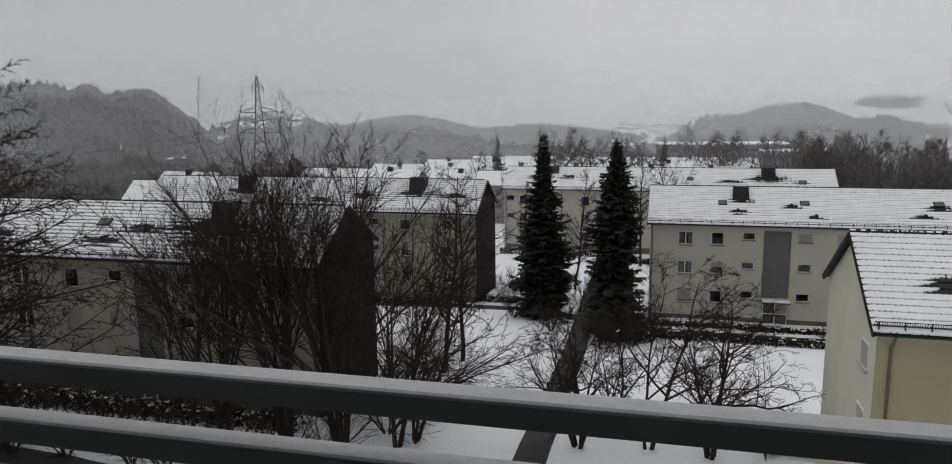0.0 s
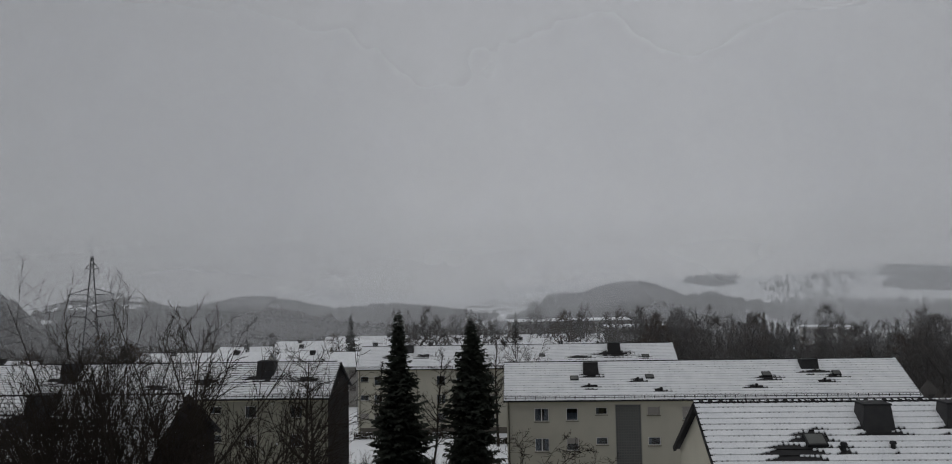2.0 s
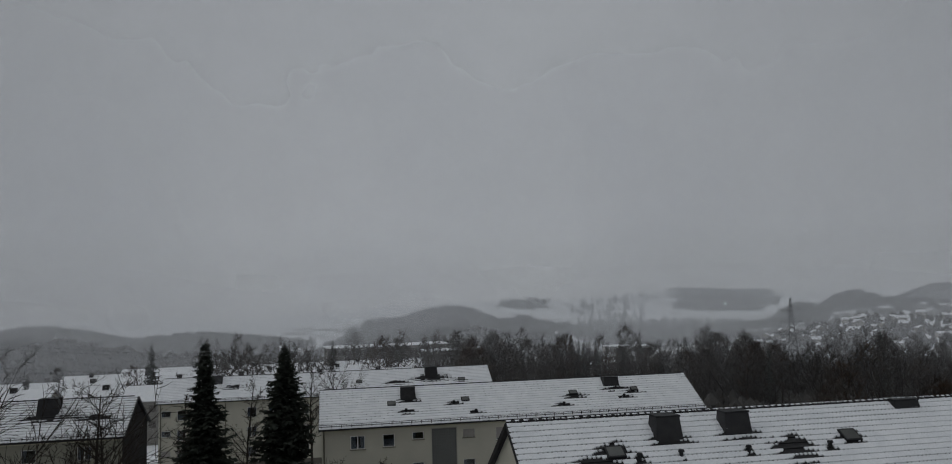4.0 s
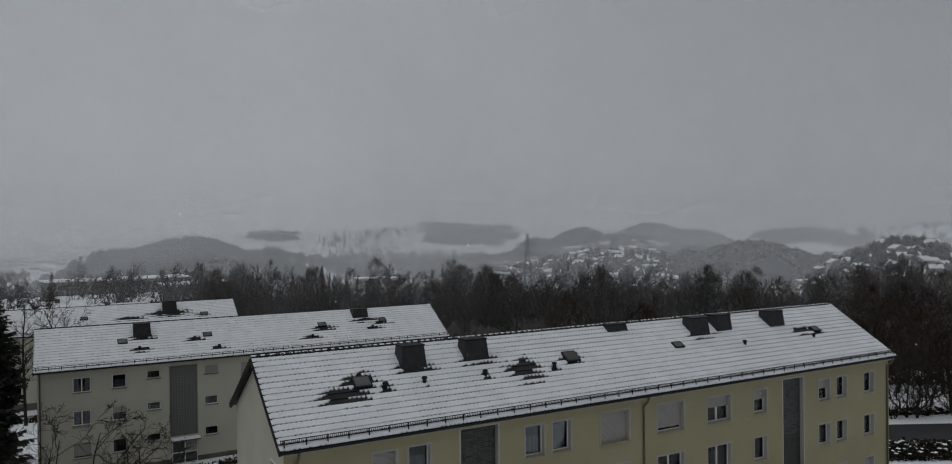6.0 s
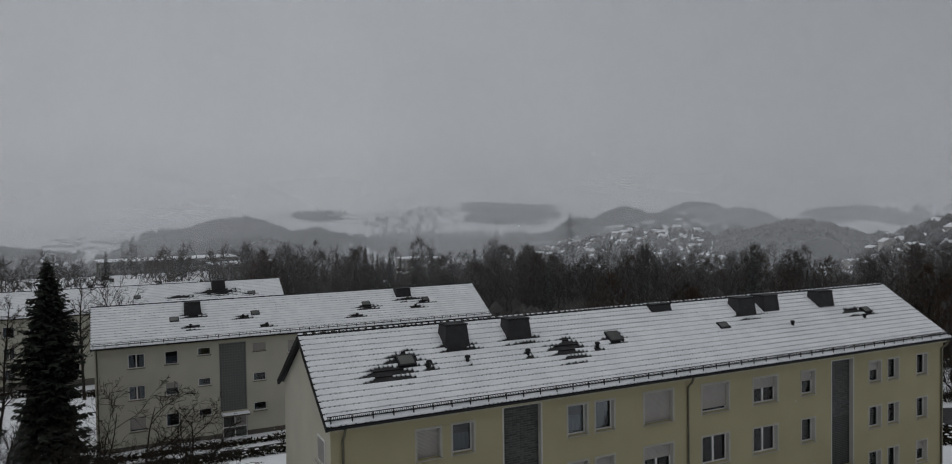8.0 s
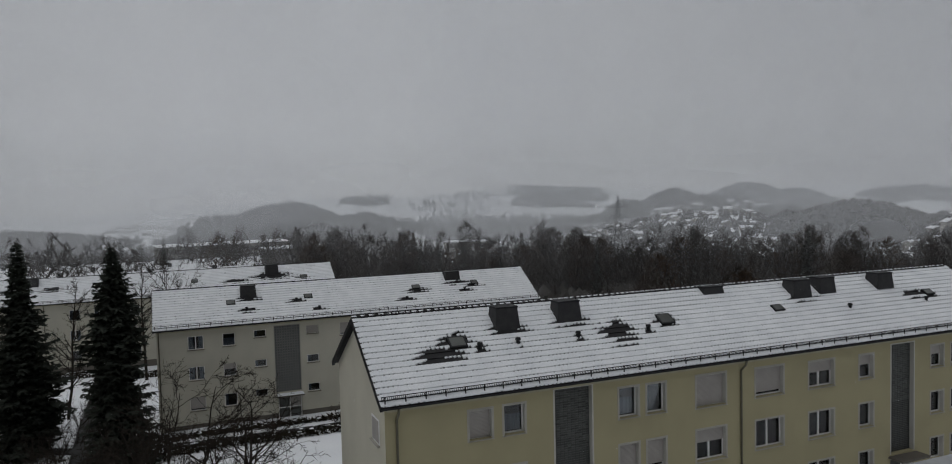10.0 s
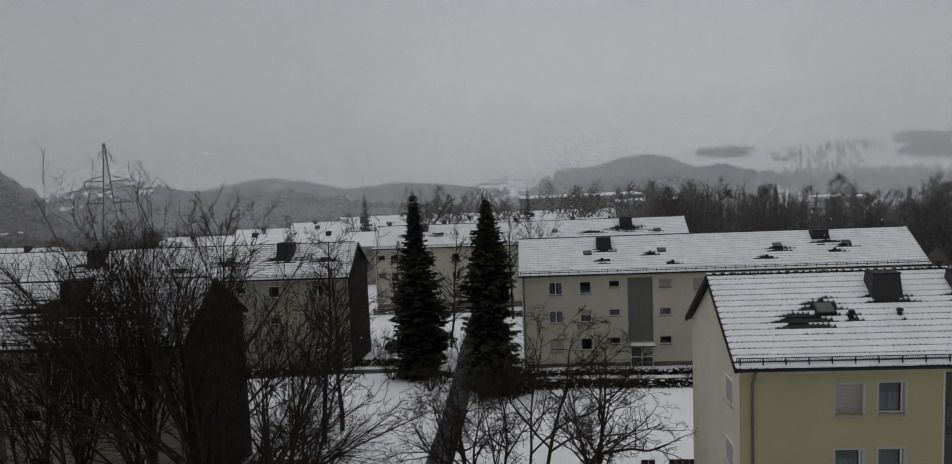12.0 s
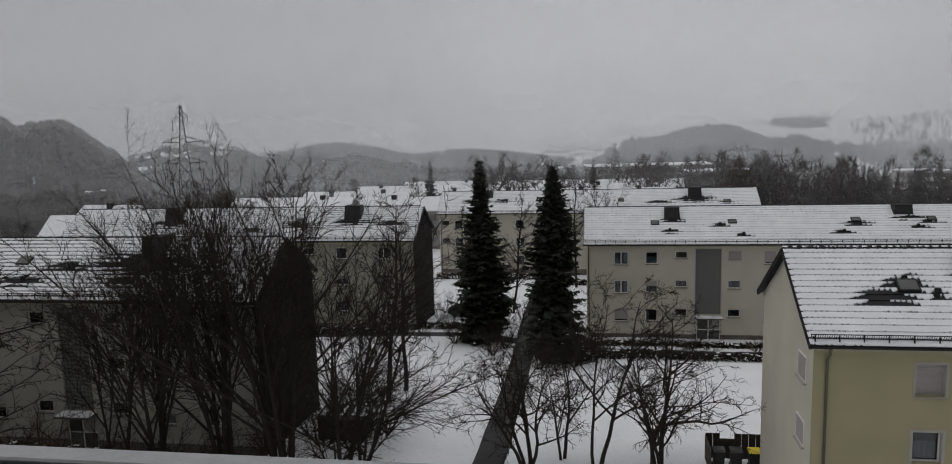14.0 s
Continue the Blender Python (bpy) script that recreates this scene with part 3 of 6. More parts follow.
def ridge_and_verge(roof, length, pieces):
    """Ridge caps one by one, verge tiles on the gable edges."""
    cap = Shape()
    step = 0.36 if pieces else 0.72
    cap.tube([Vector((0, 0, 0)), Vector((step * 1.05, 0, 0))], [0.10, 0.125], 8)
    shared = cap.mesh("ridge_tile", TILE, True)
    n = int(length / step)
    rest = Shape()
    for k in range(n):
        if pieces:
            ob = part("ridge_tile", shared, TILE, roof)
            ob.location = (k * step, HALF, EAVE + RISE + 0.02)
        else:
            rest.tube([Vector((k * step, HALF, EAVE + RISE + 0.02)), Vector(((k + 1.05) * step, HALF, EAVE + RISE + 0.02))], [0.09, 0.12], 6)
    if rest.v:
        tagged(part("ridge", rest, TILE, roof), kind="stuff")
    if pieces:
        sn = Shape()
        rng = random.Random(5)
        x = 0.0
        while x < length - 0.4:
            w = rng.uniform(0.15, 0.28)
            sn.prism([(HALF - 0.08, EAVE + RISE + 0.10), (HALF, EAVE + RISE + 0.15), (HALF + 0.09, EAVE + RISE + 0.10)], x, x + w)
            x += w + rng.choice((0.1, 0.1, 0.2))
        tagged(part("ridge_snow", sn, ROOF_SNOW, roof), kind="stuff")
    for x in (-0.03, length - 0.09):
        v = Shape()
        for side in (0, 1):
            put = (on_roof, on_back)[side]
            for k in range(16):
                g = SLOPE / 16
                p = [put(x, k * g - 0.02, -0.17), put(x, k * g - 0.02, 0.085), put(x, (k + 1) * g, 0.045), put(x, (k + 1) * g, -0.17)]
                q = [(a + 0.12, b, c) for a, b, c in p]
                i = len(v.v)
                v.v.extend(p + q)
                for f in ((0, 1, 2, 3), (7, 6, 5, 4), (1, 5, 6, 2), (0, 4, 5, 1), (3, 7, 4, 0)):
                    v.f.append(tuple(i + z for z in f))
        tagged(part("verge", v, TILE, roof), kind="stuff")


def snow_guard(roof, length, bars):
    """The lattice rail that holds the snow back above the eaves."""
    s, h = 0.34, 0.30
    r = Shape()
    for hh in (0.09, h):
        a, b = Vector(on_roof(0.05, s, hh)), Vector(on_roof(length - 0.05, s, hh))
        r.tube([a, b], [0.024, 0.024], 4)
    x = 0.08
    while x < length - 0.08:
        r.tube([Vector(on_roof(x, s, 0.09)), Vector(on_roof(x, s, h))], [0.014, 0.014], 3)
        x += bars
    guard = part("snow_guard", r, GUARD, roof, "dark lattice snow guard above the eaves")
    b = Shape()
    b.tube([Vector(on_roof(0, s + 0.22, 0.05)), Vector(on_roof(0, s, 0.06)), Vector(on_roof(0, s - 0.02, h + 0.02)), Vector(on_roof(0, s - 0.2, 0.05))], [0.03] * 4, 4)
    shared = b.mesh("bracket", GUARD)
    n = int(length / 0.9)
    for k in range(n + 1):
        ob = part("bracket", shared, GUARD, guard)
        ob.location = (0.2 + k * (length - 0.4) / n, 0, 0)


def chimney(house, x, y, w, d, top, snow=False):
    """A slate-clad chimney head that tapers upwards, with a flat cap."""
    base = EAVE + y * RISE / HALF - 0.3
    s = Shape()
    z1 = EAVE + RISE + top
    t = 0.14
    lo = [(x - w / 2, y), (x + w / 2, y), (x + w / 2, y + d), (x - w / 2, y + d)]
    hi = [(x - w / 2 + t, y + t), (x + w / 2 - t, y + t), (x + w / 2 - t, y + d - t), (x - w / 2 + t, y + d - t)]
    i = len(s.v)
    s.v.extend([(a, b, base) for a, b in lo] + [(a, b, z1) for a, b in hi])
    for k in range(4):
        s.f.append((i + k, i + (k + 1) % 4, i + 4 + (k + 1) % 4, i + 4 + k))
    s.f.append((i + 4, i + 5, i + 6, i + 7))
    ch = part("chimney", s, CHIMNEY, house, "dark slate-clad chimney head")
    rows = Shape()
    n = 6
    for k in range(n):
        f0, f1 = k / n, (k + 1) / n
        z0k, z1k = base + (z1 - base) * f0, base + (z1 - base) * f1
        xa, xb, ya = x - w / 2 + t * f0, x + w / 2 - t * f0, y + t * f0
        rows.face((xa - 0.015, ya - 0.025, z0k), (xb + 0.015, ya - 0.025, z0k), (xb - 0.01, ya + 0.004, z1k), (xa + 0.01, ya + 0.004, z1k))
        rows.face((xa - 0.025, y + d - t * f0, z0k), (xa - 0.025, ya, z0k), (xa + 0.004, ya, z1k), (xa + 0.004, y + d - t * f0, z1k))
    tagged(part("slate_skin", rows, CHIMNEY, ch), kind="stuff")
    c = Shape()
    c.box(x - w / 2 + t - 0.05, x + w / 2 - t + 0.05, y + t - 0.05, y + d - t + 0.05, z1 + 0.004, z1 + 0.08)
    part("cap", c, ANTHRACITE, ch)
    if snow:
        q = Shape()
        q.rounded(x - w / 2 + 0.05, x + w / 2 - 0.1, y + 0.05, y + d - 0.05, z1 + 0.094, z1 + 0.14, 0.04)
        part("cap_snow", q, ROOF_SNOW, ch)


def roof_light(house, x, s, w, hgt):
    b = Shape()
    i = len(b.v)
    pts = [on_roof(x - w / 2, s, 0), on_roof(x + w / 2, s, 0), on_roof(x + w / 2, s + hgt, 0), on_roof(x - w / 2, s + hgt, 0)]
    ups = [on_roof(x - w / 2, s, 0.16), on_roof(x + w / 2, s, 0.16), on_roof(x + w / 2, s + hgt, 0.16), on_roof(x - w / 2, s + hgt, 0.16)]
    b.v.extend(pts + ups)
    for k in range(4):
        b.f.append((i + k, i + (k + 1) % 4, i + 4 + (k + 1) % 4, i + 4 + k))
    b.f.append((i + 4, i + 5, i + 6, i + 7))
    f = part("roof_light", b, ANTHRACITE, house, "small dark roof hatch")
    p = Shape()
    e = 0.07
    p.face(on_roof(x - w / 2 + e, s + e, 0.168), on_roof(x + w / 2 - e, s + e, 0.168), on_roof(x + w / 2 - e, s + hgt - e, 0.168), on_roof(x - w / 2 + e, s + hgt - e, 0.168))
    part("hatch_glass", p, BLOCK, f)


def roof_vent(house, x, s):
    v = Shape()
    a = Vector(on_roof(x, s, 0.0))
    v.tube([a, a + Vector((0, 0, 0.22)), a + Vector((0, 0, 0.24)), a + Vector((0, 0, 0.34))], [0.09, 0.09, 0.15, 0.11], 8)
    part("roof_vent", v, ANTHRACITE, house)


def gable_sheet(length, x, z0, face_dir):
    """Gable wall up to the verge, 0.3 thick."""
    y0, y1 = WALL_Y + 0.003, 2 * HALF - WALL_Y - 0.003
    zt = EAVE - 0.17
    up = WALL_Y * RISE / HALF
    s = Shape()
    poly = [(y0, z0), (y1, z0), (y1, zt + up), (HALF, zt + RISE), (y0, zt + up)]
    xa, xb = (x, x + 0.3) if face_dir < 0 else (x - 0.3, x)
    s.prism(poly, xa, xb)
    return s


def clad_gable(house, x, z0, face):
    """Slate courses on a gable, each row tilted over the one below."""
    wall = part("gable_wall", gable_sheet(0, x, z0, face), SLATE, house, "gable clad in dark slate")
    rows = Shape()
    y0, y1 = WALL_Y, 2 * HALF - WALL_Y
    z = z0
    rng = random.Random(int(abs(x) * 7))
    step = 0.3
    top = EAVE - 0.17
    out = 1 if face > 0 else -1
    while z < top + RISE - 0.3:
        cut = max(0.0, (z + step - top) * HALF / RISE)
        a, b = max(y0, cut), min(y1, 2 * HALF - cut)
        n = max(1, int((b - a) / 0.5))
        for k in range(n):
            ya, yb = a + (b - a) * k / n, a + (b - a) * (k + 1) / n - 0.012
            o = 0.03 + 0.012 * rng.random()
            q = [(x + out * o, ya, z), (x + out * o, yb, z), (x + out * 0.006, yb, z + step), (x + out * 0.006, ya, z + step)]
            rows.face(*(q if out > 0 else q[::-1]))
        z += step
    tagged(part("slate_skin", rows, SLATE, wall), kind="stuff")


def apartment_block(x0, y0, z_eave, length, label, wall_mat, left="render", right="render", windows=(), panels=(), entrances=(), chimneys=(), lights=(), vents=(), melts=(), pipes=(), cell=0.33, detail=0.9, surround=None, seed=1, near=False, bars=0.3, gable_windows=(), thaw=1.0, gable_mat=None):
    base = land(x0 + length / 2, y0 + HALF)
    z0 = -(z_eave - EAVE - base) - 1.5
    house = thing("apartment_block", (x0, y0, z_eave - EAVE), label, "apartment building", "apartment blocks on the slope")
    opens = []
    for x, w, zt, h, rows, styles in windows:
        for k in range(rows):
            opens.append((x, x + w, zt - h - 2.75 * k, zt - 2.75 * k))
    for x, w, zt, zb in panels:
        opens.append((x, x + w, zb, zt))
    for x, w, zt, zb in entrances:
        opens.append((x, x + w, zb, zt))
    top = EAVE - 0.17 + WALL_Y * RISE / HALF
    part("front_wall", wall_sheet(length, opens, 0.75, top), wall_mat, house)
    soc = Shape()
    cuts = sorted([(e[0], e[0] + e[1]) for e in entrances])
    a = VERGE - 0.0
    for c, d in cuts + [(length - VERGE, None)]:
        soc.box(a, c, WALL_Y + 0.03, WALL_Y + 0.33, z0, 0.75)
        a = d
    for c, d in cuts:
        soc.box(c, d, WALL_Y + 0.03, WALL_Y + 0.33, z0, 0.1)
    part("socle", soc, SOCLE, house)
    bw = Shape()
    bw.box(VERGE + 0.003, length - VERGE - 0.003, 2 * HALF - WALL_Y - 0.3, 2 * HALF - WALL_Y, z0, top)
    part("back_wall", bw, wall_mat, house)
    for x, face, mode in ((VERGE, -1, left), (length - VERGE, 1, right)):
        if mode == "slate":
            clad_gable(house, x, z0, face)
        else:
            part("gable_wall", gable_sheet(length, x, z0, face), gable_mat or wall_mat, house)
    # One dark sheet behind the front; its colour stands in for the rooms' shade.
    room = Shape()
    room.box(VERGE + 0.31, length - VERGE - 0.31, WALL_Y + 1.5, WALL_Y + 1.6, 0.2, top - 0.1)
    part("room_gloom", room, ROOM_GLOOM, house)
    for x, w, zt, h, rows, styles in windows:
        for r in range(rows):
            window(house, x, x + w, zt - h - 2.75 * r, zt - 2.75 * r, styles[r % len(styles)], surround)
    for x, w, zt, zb in panels:
        stair_panel(house, x, x + w, zb, zt, 0.2 if near else 0.24, near)
    for x, w, zt, zb in entrances:
        entrance(house, x, x + w, zb, zt, not near)
    roof = roof_surface(house, length, cell, melts, seed, detail, thaw)
    ridge_and_verge(roof, length, near)
    snow_guard(roof, length, bars)
    eb = Shape()
    eb.box(VERGE, length - VERGE, 0.02, WALL_Y, EAVE - 0.2, EAVE - 0.068)
    part("eaves_board", eb, SOFFIT, house)
    gut = Shape()
    gut.tube([Vector((0, -0.06, EAVE - 0.05)), Vector((length, -0.06, EAVE - 0.05))], [0.036, 0.036], 8)
    part("gutter", gut, ANTHRACITE, house)
    for x in pipes:
        pi = Shape()
        pi.tube([Vector((x, -0.06, EAVE - 0.1)), Vector((x, 0.05, EAVE - 0.35)), Vector((x, WALL_Y - 0.07, EAVE - 0.65)), Vector((x, WALL_Y - 0.07, 0.1))], [0.055] * 4, 8)
        part("downpipe", pi, PIPE, house, smooth=True)
    for c in chimneys:
        chimney(house, *c)
    for q in lights:
        roof_light(house, *q)
    for q in vents:
        roof_vent(house, *q)
    for x, yw, zt, h, w in gable_windows:
        gs = Shape()
        gs.box(x - 0.03, x + 0.02, yw, yw + w, zt - h, zt)
        gw = part("gable_window", gs, FRAME, house)
        pn = Shape()
        pn.box(x - 0.04, x - 0.031, yw + 0.07, yw + w - 0.07, zt - h + 0.07, zt - 0.07)
        part("pane", pn, SHUTTER, gw)
        sl = Shape()
        sl.box(x - 0.14, x - 0.002, yw - 0.06, yw + w + 0.06, zt - h - 0.06, zt - h - 0.004)
        part("sill", sl, TRIM, gw)
    return house


UP = SLOPE / HALF  # from plan depth to length along the slope
Z1 = 9.4 - 13.21
# yellow block; its gables use a render lightened for the side light
apartment_block(7.8, 29.57, 13.21, 40.6, "pale yellow three-storey apartment block with snow on its roof", YELLOW,
    windows=[(4.02, 1.1, 12.45 + Z1, 1.3, 3, ("shutter", "curtain", "single")), (5.7, 1.04, 12.47 + Z1, 1.32, 3, ("curtain", "single", "shutter")),
             (11.72, 1.1, 12.5 + Z1, 1.45, 3, ("curtain", "slit", "single")), (13.3, 1.1, 12.5 + Z1, 1.45, 3, ("single", "slit", "curtain")),
             (16.25, 1.85, 12.55 + Z1, 1.6, 3, ("shutter", "double_half", "double")), (20.05, 1.88, 12.5 + Z1, 1.5, 3, ("slit", "double", "double_half")),
             (23.72, 1.82, 12.43 + Z1, 1.43, 3, ("double_half", "double", "double")), (27.45, 1.08, 12.4 + Z1, 1.34, 3, ("half", "single", "single")),
             (33.22, 1.08, 12.36 + Z1, 1.28, 3, ("half", "single", "curtain")), (34.95, 1.0, 12.36 + Z1, 1.28, 3, ("single", "curtain", "single")), (37.7, 1.04, 12.35 + Z1, 1.3, 3, ("single", "single", "half"))],
    panels=[(8.25, 1.98, 12.86 + Z1, 2.6), (29.94, 1.85, 12.74 + Z1, 2.6)], entrances=[(8.2, 2.08, 2.3, 0.1), (29.9, 1.95, 2.3, 0.1)],
    chimneys=[(7.3, 3.2, 1.36, 1.1, 0.1), (10.8, 3.3, 1.42, 1.05, 0.1), (20.6, 4.15, 1.6, 1.2, 0.05), (26.35, 3.3, 1.45, 1.1, 0.12), (28.45, 3.4, 1.35, 1.1, 0.12), (33.15, 3.3, 1.45, 1.1, 0.1)],
    lights=[(4.45, 2.5 * UP, 0.85, 0.7), (16.2, 2.55 * UP, 0.85, 0.75), (23.85, 2.6 * UP, 0.7, 0.5), (36.1, 2.6 * UP, 0.7, 0.5)],
    vents=[(5.44, 2.36 * UP), (7.42, 2.39 * UP), (10.7, 2.38 * UP), (14.8, 2.33 * UP), (28.9, 2.29 * UP), (35.2, 2.2 * UP)],
    melts=[(3.3, 2.2 * UP, 1.3, 0.6), (4.4, 2.85 * UP, 0.8, 0.6), (13.05, 2.45 * UP, 1.05, 0.95), (16.2, 2.85 * UP, 0.75, 0.5), (14.8, 2.33 * UP, 0.4, 0.25), (5.44, 2.36 * UP, 0.45, 0.25), (7.42, 2.39 * UP, 0.25, 0.18), (10.7, 2.38 * UP, 0.3, 0.2), (34.9, 2.85 * UP, 1.0, 0.4), (7.3, 3.3 * UP, 1.1, 0.3), (10.8, 3.35 * UP, 1.15, 0.3), (26.4, 3.4 * UP, 1.1, 0.25), (36.1, 2.7 * UP, 0.6, 0.35)],
    pipes=[0.75, 19.05, 40.1], cell=0.21, detail=0.95, surround=TRIM, seed=3, near=True, gable_mat=LIT_GABLE, bars=0.085, gable_windows=[(VERGE, 1.3, 12.35 + Z1, 1.1, 1.2), (VERGE, 1.3, 9.6 + Z1, 1.1, 1.2), (VERGE, 1.3, 6.85 + Z1, 1.1, 1.2)])

# cream block across the lawn
Z2 = 9.4 - 10.58
sets = []
for o, flip in ((0.0, 1), (37.78, -1)):
    for x, w, zt, h, st in ((2.81, 1.33, 9.85, 1.22, ("double", "double", "slit")), (5.75, 1.1, 9.85, 1.16, ("curtain", "half", "single")), (8.46, 1.1, 9.9, 0.68, ("single", "single", "single")), (13.22, 1.15, 9.9, 0.76, ("shutter", "single", "single")), (16.4, 1.1, 9.9, 1.2, ("slit", "single", "curtain"))):
        sets.append((o + x if flip > 0 else o - x - w, w, zt + Z2, h, 3, st))
apartment_block(-1.49, 70.26, 10.58, 37.78, "cream three-storey apartment block with glass-block stairwell", CREAM, windows=sets,
    panels=[(10.3, 2.3, 10.1 + Z2, 3.9 + Z2), (25.2, 2.3, 10.1 + Z2, 3.9 + Z2)], entrances=[(10.45, 2.15, 3.5 + Z2, 1.3 + Z2), (25.2, 2.15, 3.5 + Z2, 1.3 + Z2)],
    chimneys=[(8.4, 3.0, 1.55, 1.4, 0.05), (29.2, 3.4, 1.75, 1.2, 0.05)], lights=[(6.75, 2.4 * UP, 0.8, 0.6), (13.9, 2.5 * UP, 0.8, 0.6), (24.9, 2.65 * UP, 0.85, 0.6), (31.4, 2.7 * UP, 0.75, 0.6)],
    vents=[(8.05, 1.62 * UP), (12.73, 2.31 * UP), (14.67, 1.11 * UP), (23.5, 1.4 * UP), (29.96, 2.0 * UP)],
    melts=[(8.2, 1.6 * UP, 0.8, 0.28), (12.73, 2.3 * UP, 0.95, 0.32), (14.67, 1.15 * UP, 0.85, 0.28), (23.5, 1.4 * UP, 1.1, 0.3), (24.9, 2.4 * UP, 1.2, 0.5), (29.96, 2.0 * UP, 1.1, 0.3), (29.6, 3.1 * UP, 1.7, 0.35), (31.0, 2.7 * UP, 1.0, 0.4), (8.4, 3.0 * UP, 1.15, 0.4)],
    pipes=[0.45, 19.0], cell=0.4, detail=0.55, seed=11, thaw=1.3, bars=0.3)

# grey-cream block behind the big trees
Z3 = 9.4 - 12.55
L3 = 42.0
X3 = -19.2 - L3
sets = []
for x, w, h, st in ((-33.93, 1.1, 0.75, ("single", "shutter", "single")), (-37.25, 1.15, 1.26, ("curtain", "shutter", "half")), (-41.3, 1.4, 1.3, ("double", "double", "double")), (-49.3, 1.15, 1.2, ("single", "slit", "single")), (-52.5, 1.2, 1.2, ("single", "half", "single")), (-56.5, 1.35, 1.2, ("double", "double", "double")), (-29.0, 1.15, 0.75, ("single", "single", "single")), (-26.0, 1.15, 1.26, ("curtain", "single", "half")), (-22.8, 1.4, 1.3, ("double", "double", "double"))):
    sets.append((x - X3, w, 11.8 + Z3, h, 3, st))
apartment_block(X3, 38.13, 12.55, L3, "grey-cream apartment block with dark slate gable behind trees", PALE, right="slate", windows=sets,
    panels=[(-31.95 - X3, 1.85, 12.1 + Z3, 2.6), (-47.0 - X3, 1.75, 12.1 + Z3, 2.6)], entrances=[(-32.0 - X3, 1.95, 2.3, 0.1), (-47.05 - X3, 1.85, 2.3, 0.1)],
    chimneys=[(L3 - 8.0, 3.2, 1.6, 1.3, 0.2), (L3 - 29.4, 3.2, 1.6, 1.3, 0.2)], lights=[(L3 - 16.5, 2.6 * UP, 0.9, 0.7), (L3 - 34.0, 2.6 * UP, 0.9, 0.7)], vents=[(L3 - 13.1, 2.4 * UP), (L3 - 15.6, 1.4 * UP), (L3 - 24.2, 1.67 * UP)],
    melts=[(L3 - 7.9, 2.7 * UP, 3.3, 1.15), (L3 - 13.1, 2.4 * UP, 1.4, 0.5), (L3 - 15.7, 1.4 * UP, 1.4, 0.45), (L3 - 24.2, 1.67 * UP, 1.4, 0.4), (L3 - 30.0, 1.6 * UP, 1.4, 0.5), (L3 - 29.4, 3.0 * UP, 2.0, 0.6), (L3 - 9.0, 1.4 * UP, 1.2, 0.4), (L3 - 3.5, 2.0 * UP, 1.2, 0.35)],
    pipes=[L3 - 0.6, L3 - 21.0], cell=0.45, detail=1.0, seed=21, thaw=4.2, bars=0.3)

# second slate-gabled block further back
Z4 = 9.4 - 10.7
L4 = 40.0
sets = [(L4 - d, 1.2, 8.7, h, 3, st) for d, h, st in ((4.0, 1.2, ("double", "single", "double")), (8.5, 1.2, ("single", "half", "curtain")), (12.0, 0.75, ("single", "single", "single")), (18.0, 0.75, ("single", "shutter", "single")), (22.0, 1.2, ("single", "single", "half")), (26.0, 1.2, ("double", "double", "double")), (31.0, 1.2, ("single", "single", "single")), (36.0, 1.2, ("double", "single", "double")))]
apartment_block(-18.35 - L4, 72.1, 10.7, L4, "weathered grey apartment block with dark slate gable", GREYWALL, right="slate", windows=sets,
    panels=[(L4 - 16.0, 2.2, 8.9, 2.6)], entrances=[(L4 - 16.0, 2.15, 2.3, 0.1)], chimneys=[(L4 - 7.3, 2.9, 1.9, 1.5, 0.25), (L4 - 27.8, 2.9, 1.9, 1.5, 0.25)], lights=[(L4 - 13.0, 2.5 * UP, 0.8, 0.6)],
    melts=[(L4 - 7.3, 2.6 * UP, 2.0, 0.6), (L4 - 3.0, 2.4 * UP, 1.4, 0.4), (L4 - 13.0, 2.2 * UP, 1.5, 0.5), (L4 - 18.0, 1.5 * UP, 1.4, 0.4), (L4 - 27.8, 2.6 * UP, 2.0, 0.7)],
    pipes=[L4 - 0.5], cell=0.6, detail=1.0, seed=31, thaw=4.5, bars=0.5)

# long pale block, seen between the spruces; lighter render takes in the fog's paling
L5 = 48.0
X5 = 23.46 - L5
sets = []
for x, w, h, st in ((-23.94, 1.27, 0.85, ("single", "single", "shutter")), (-21.87, 1.22, 1.4, ("curtain", "single", "half")), (-18.2, 1.2, 1.4, ("double", "single", "double")), (-12.43, 1.3, 1.4, ("single", "double", "single")), (-9.46, 1.23, 1.35, ("double", "single", "curtain")), (-5.0, 1.2, 1.4, ("single", "half", "single")), (0.0, 1.2, 0.8, ("single", "single", "single")), (5.0, 1.2, 1.4, ("double", "double", "double")), (10.0, 1.2, 1.4, ("single", "double", "single")), (16.0, 1.2, 1.4, ("single", "single", "single"))):
    sets.append((x - X5, w, 7.65 + 9.4 - 8.66, h, 3, st))
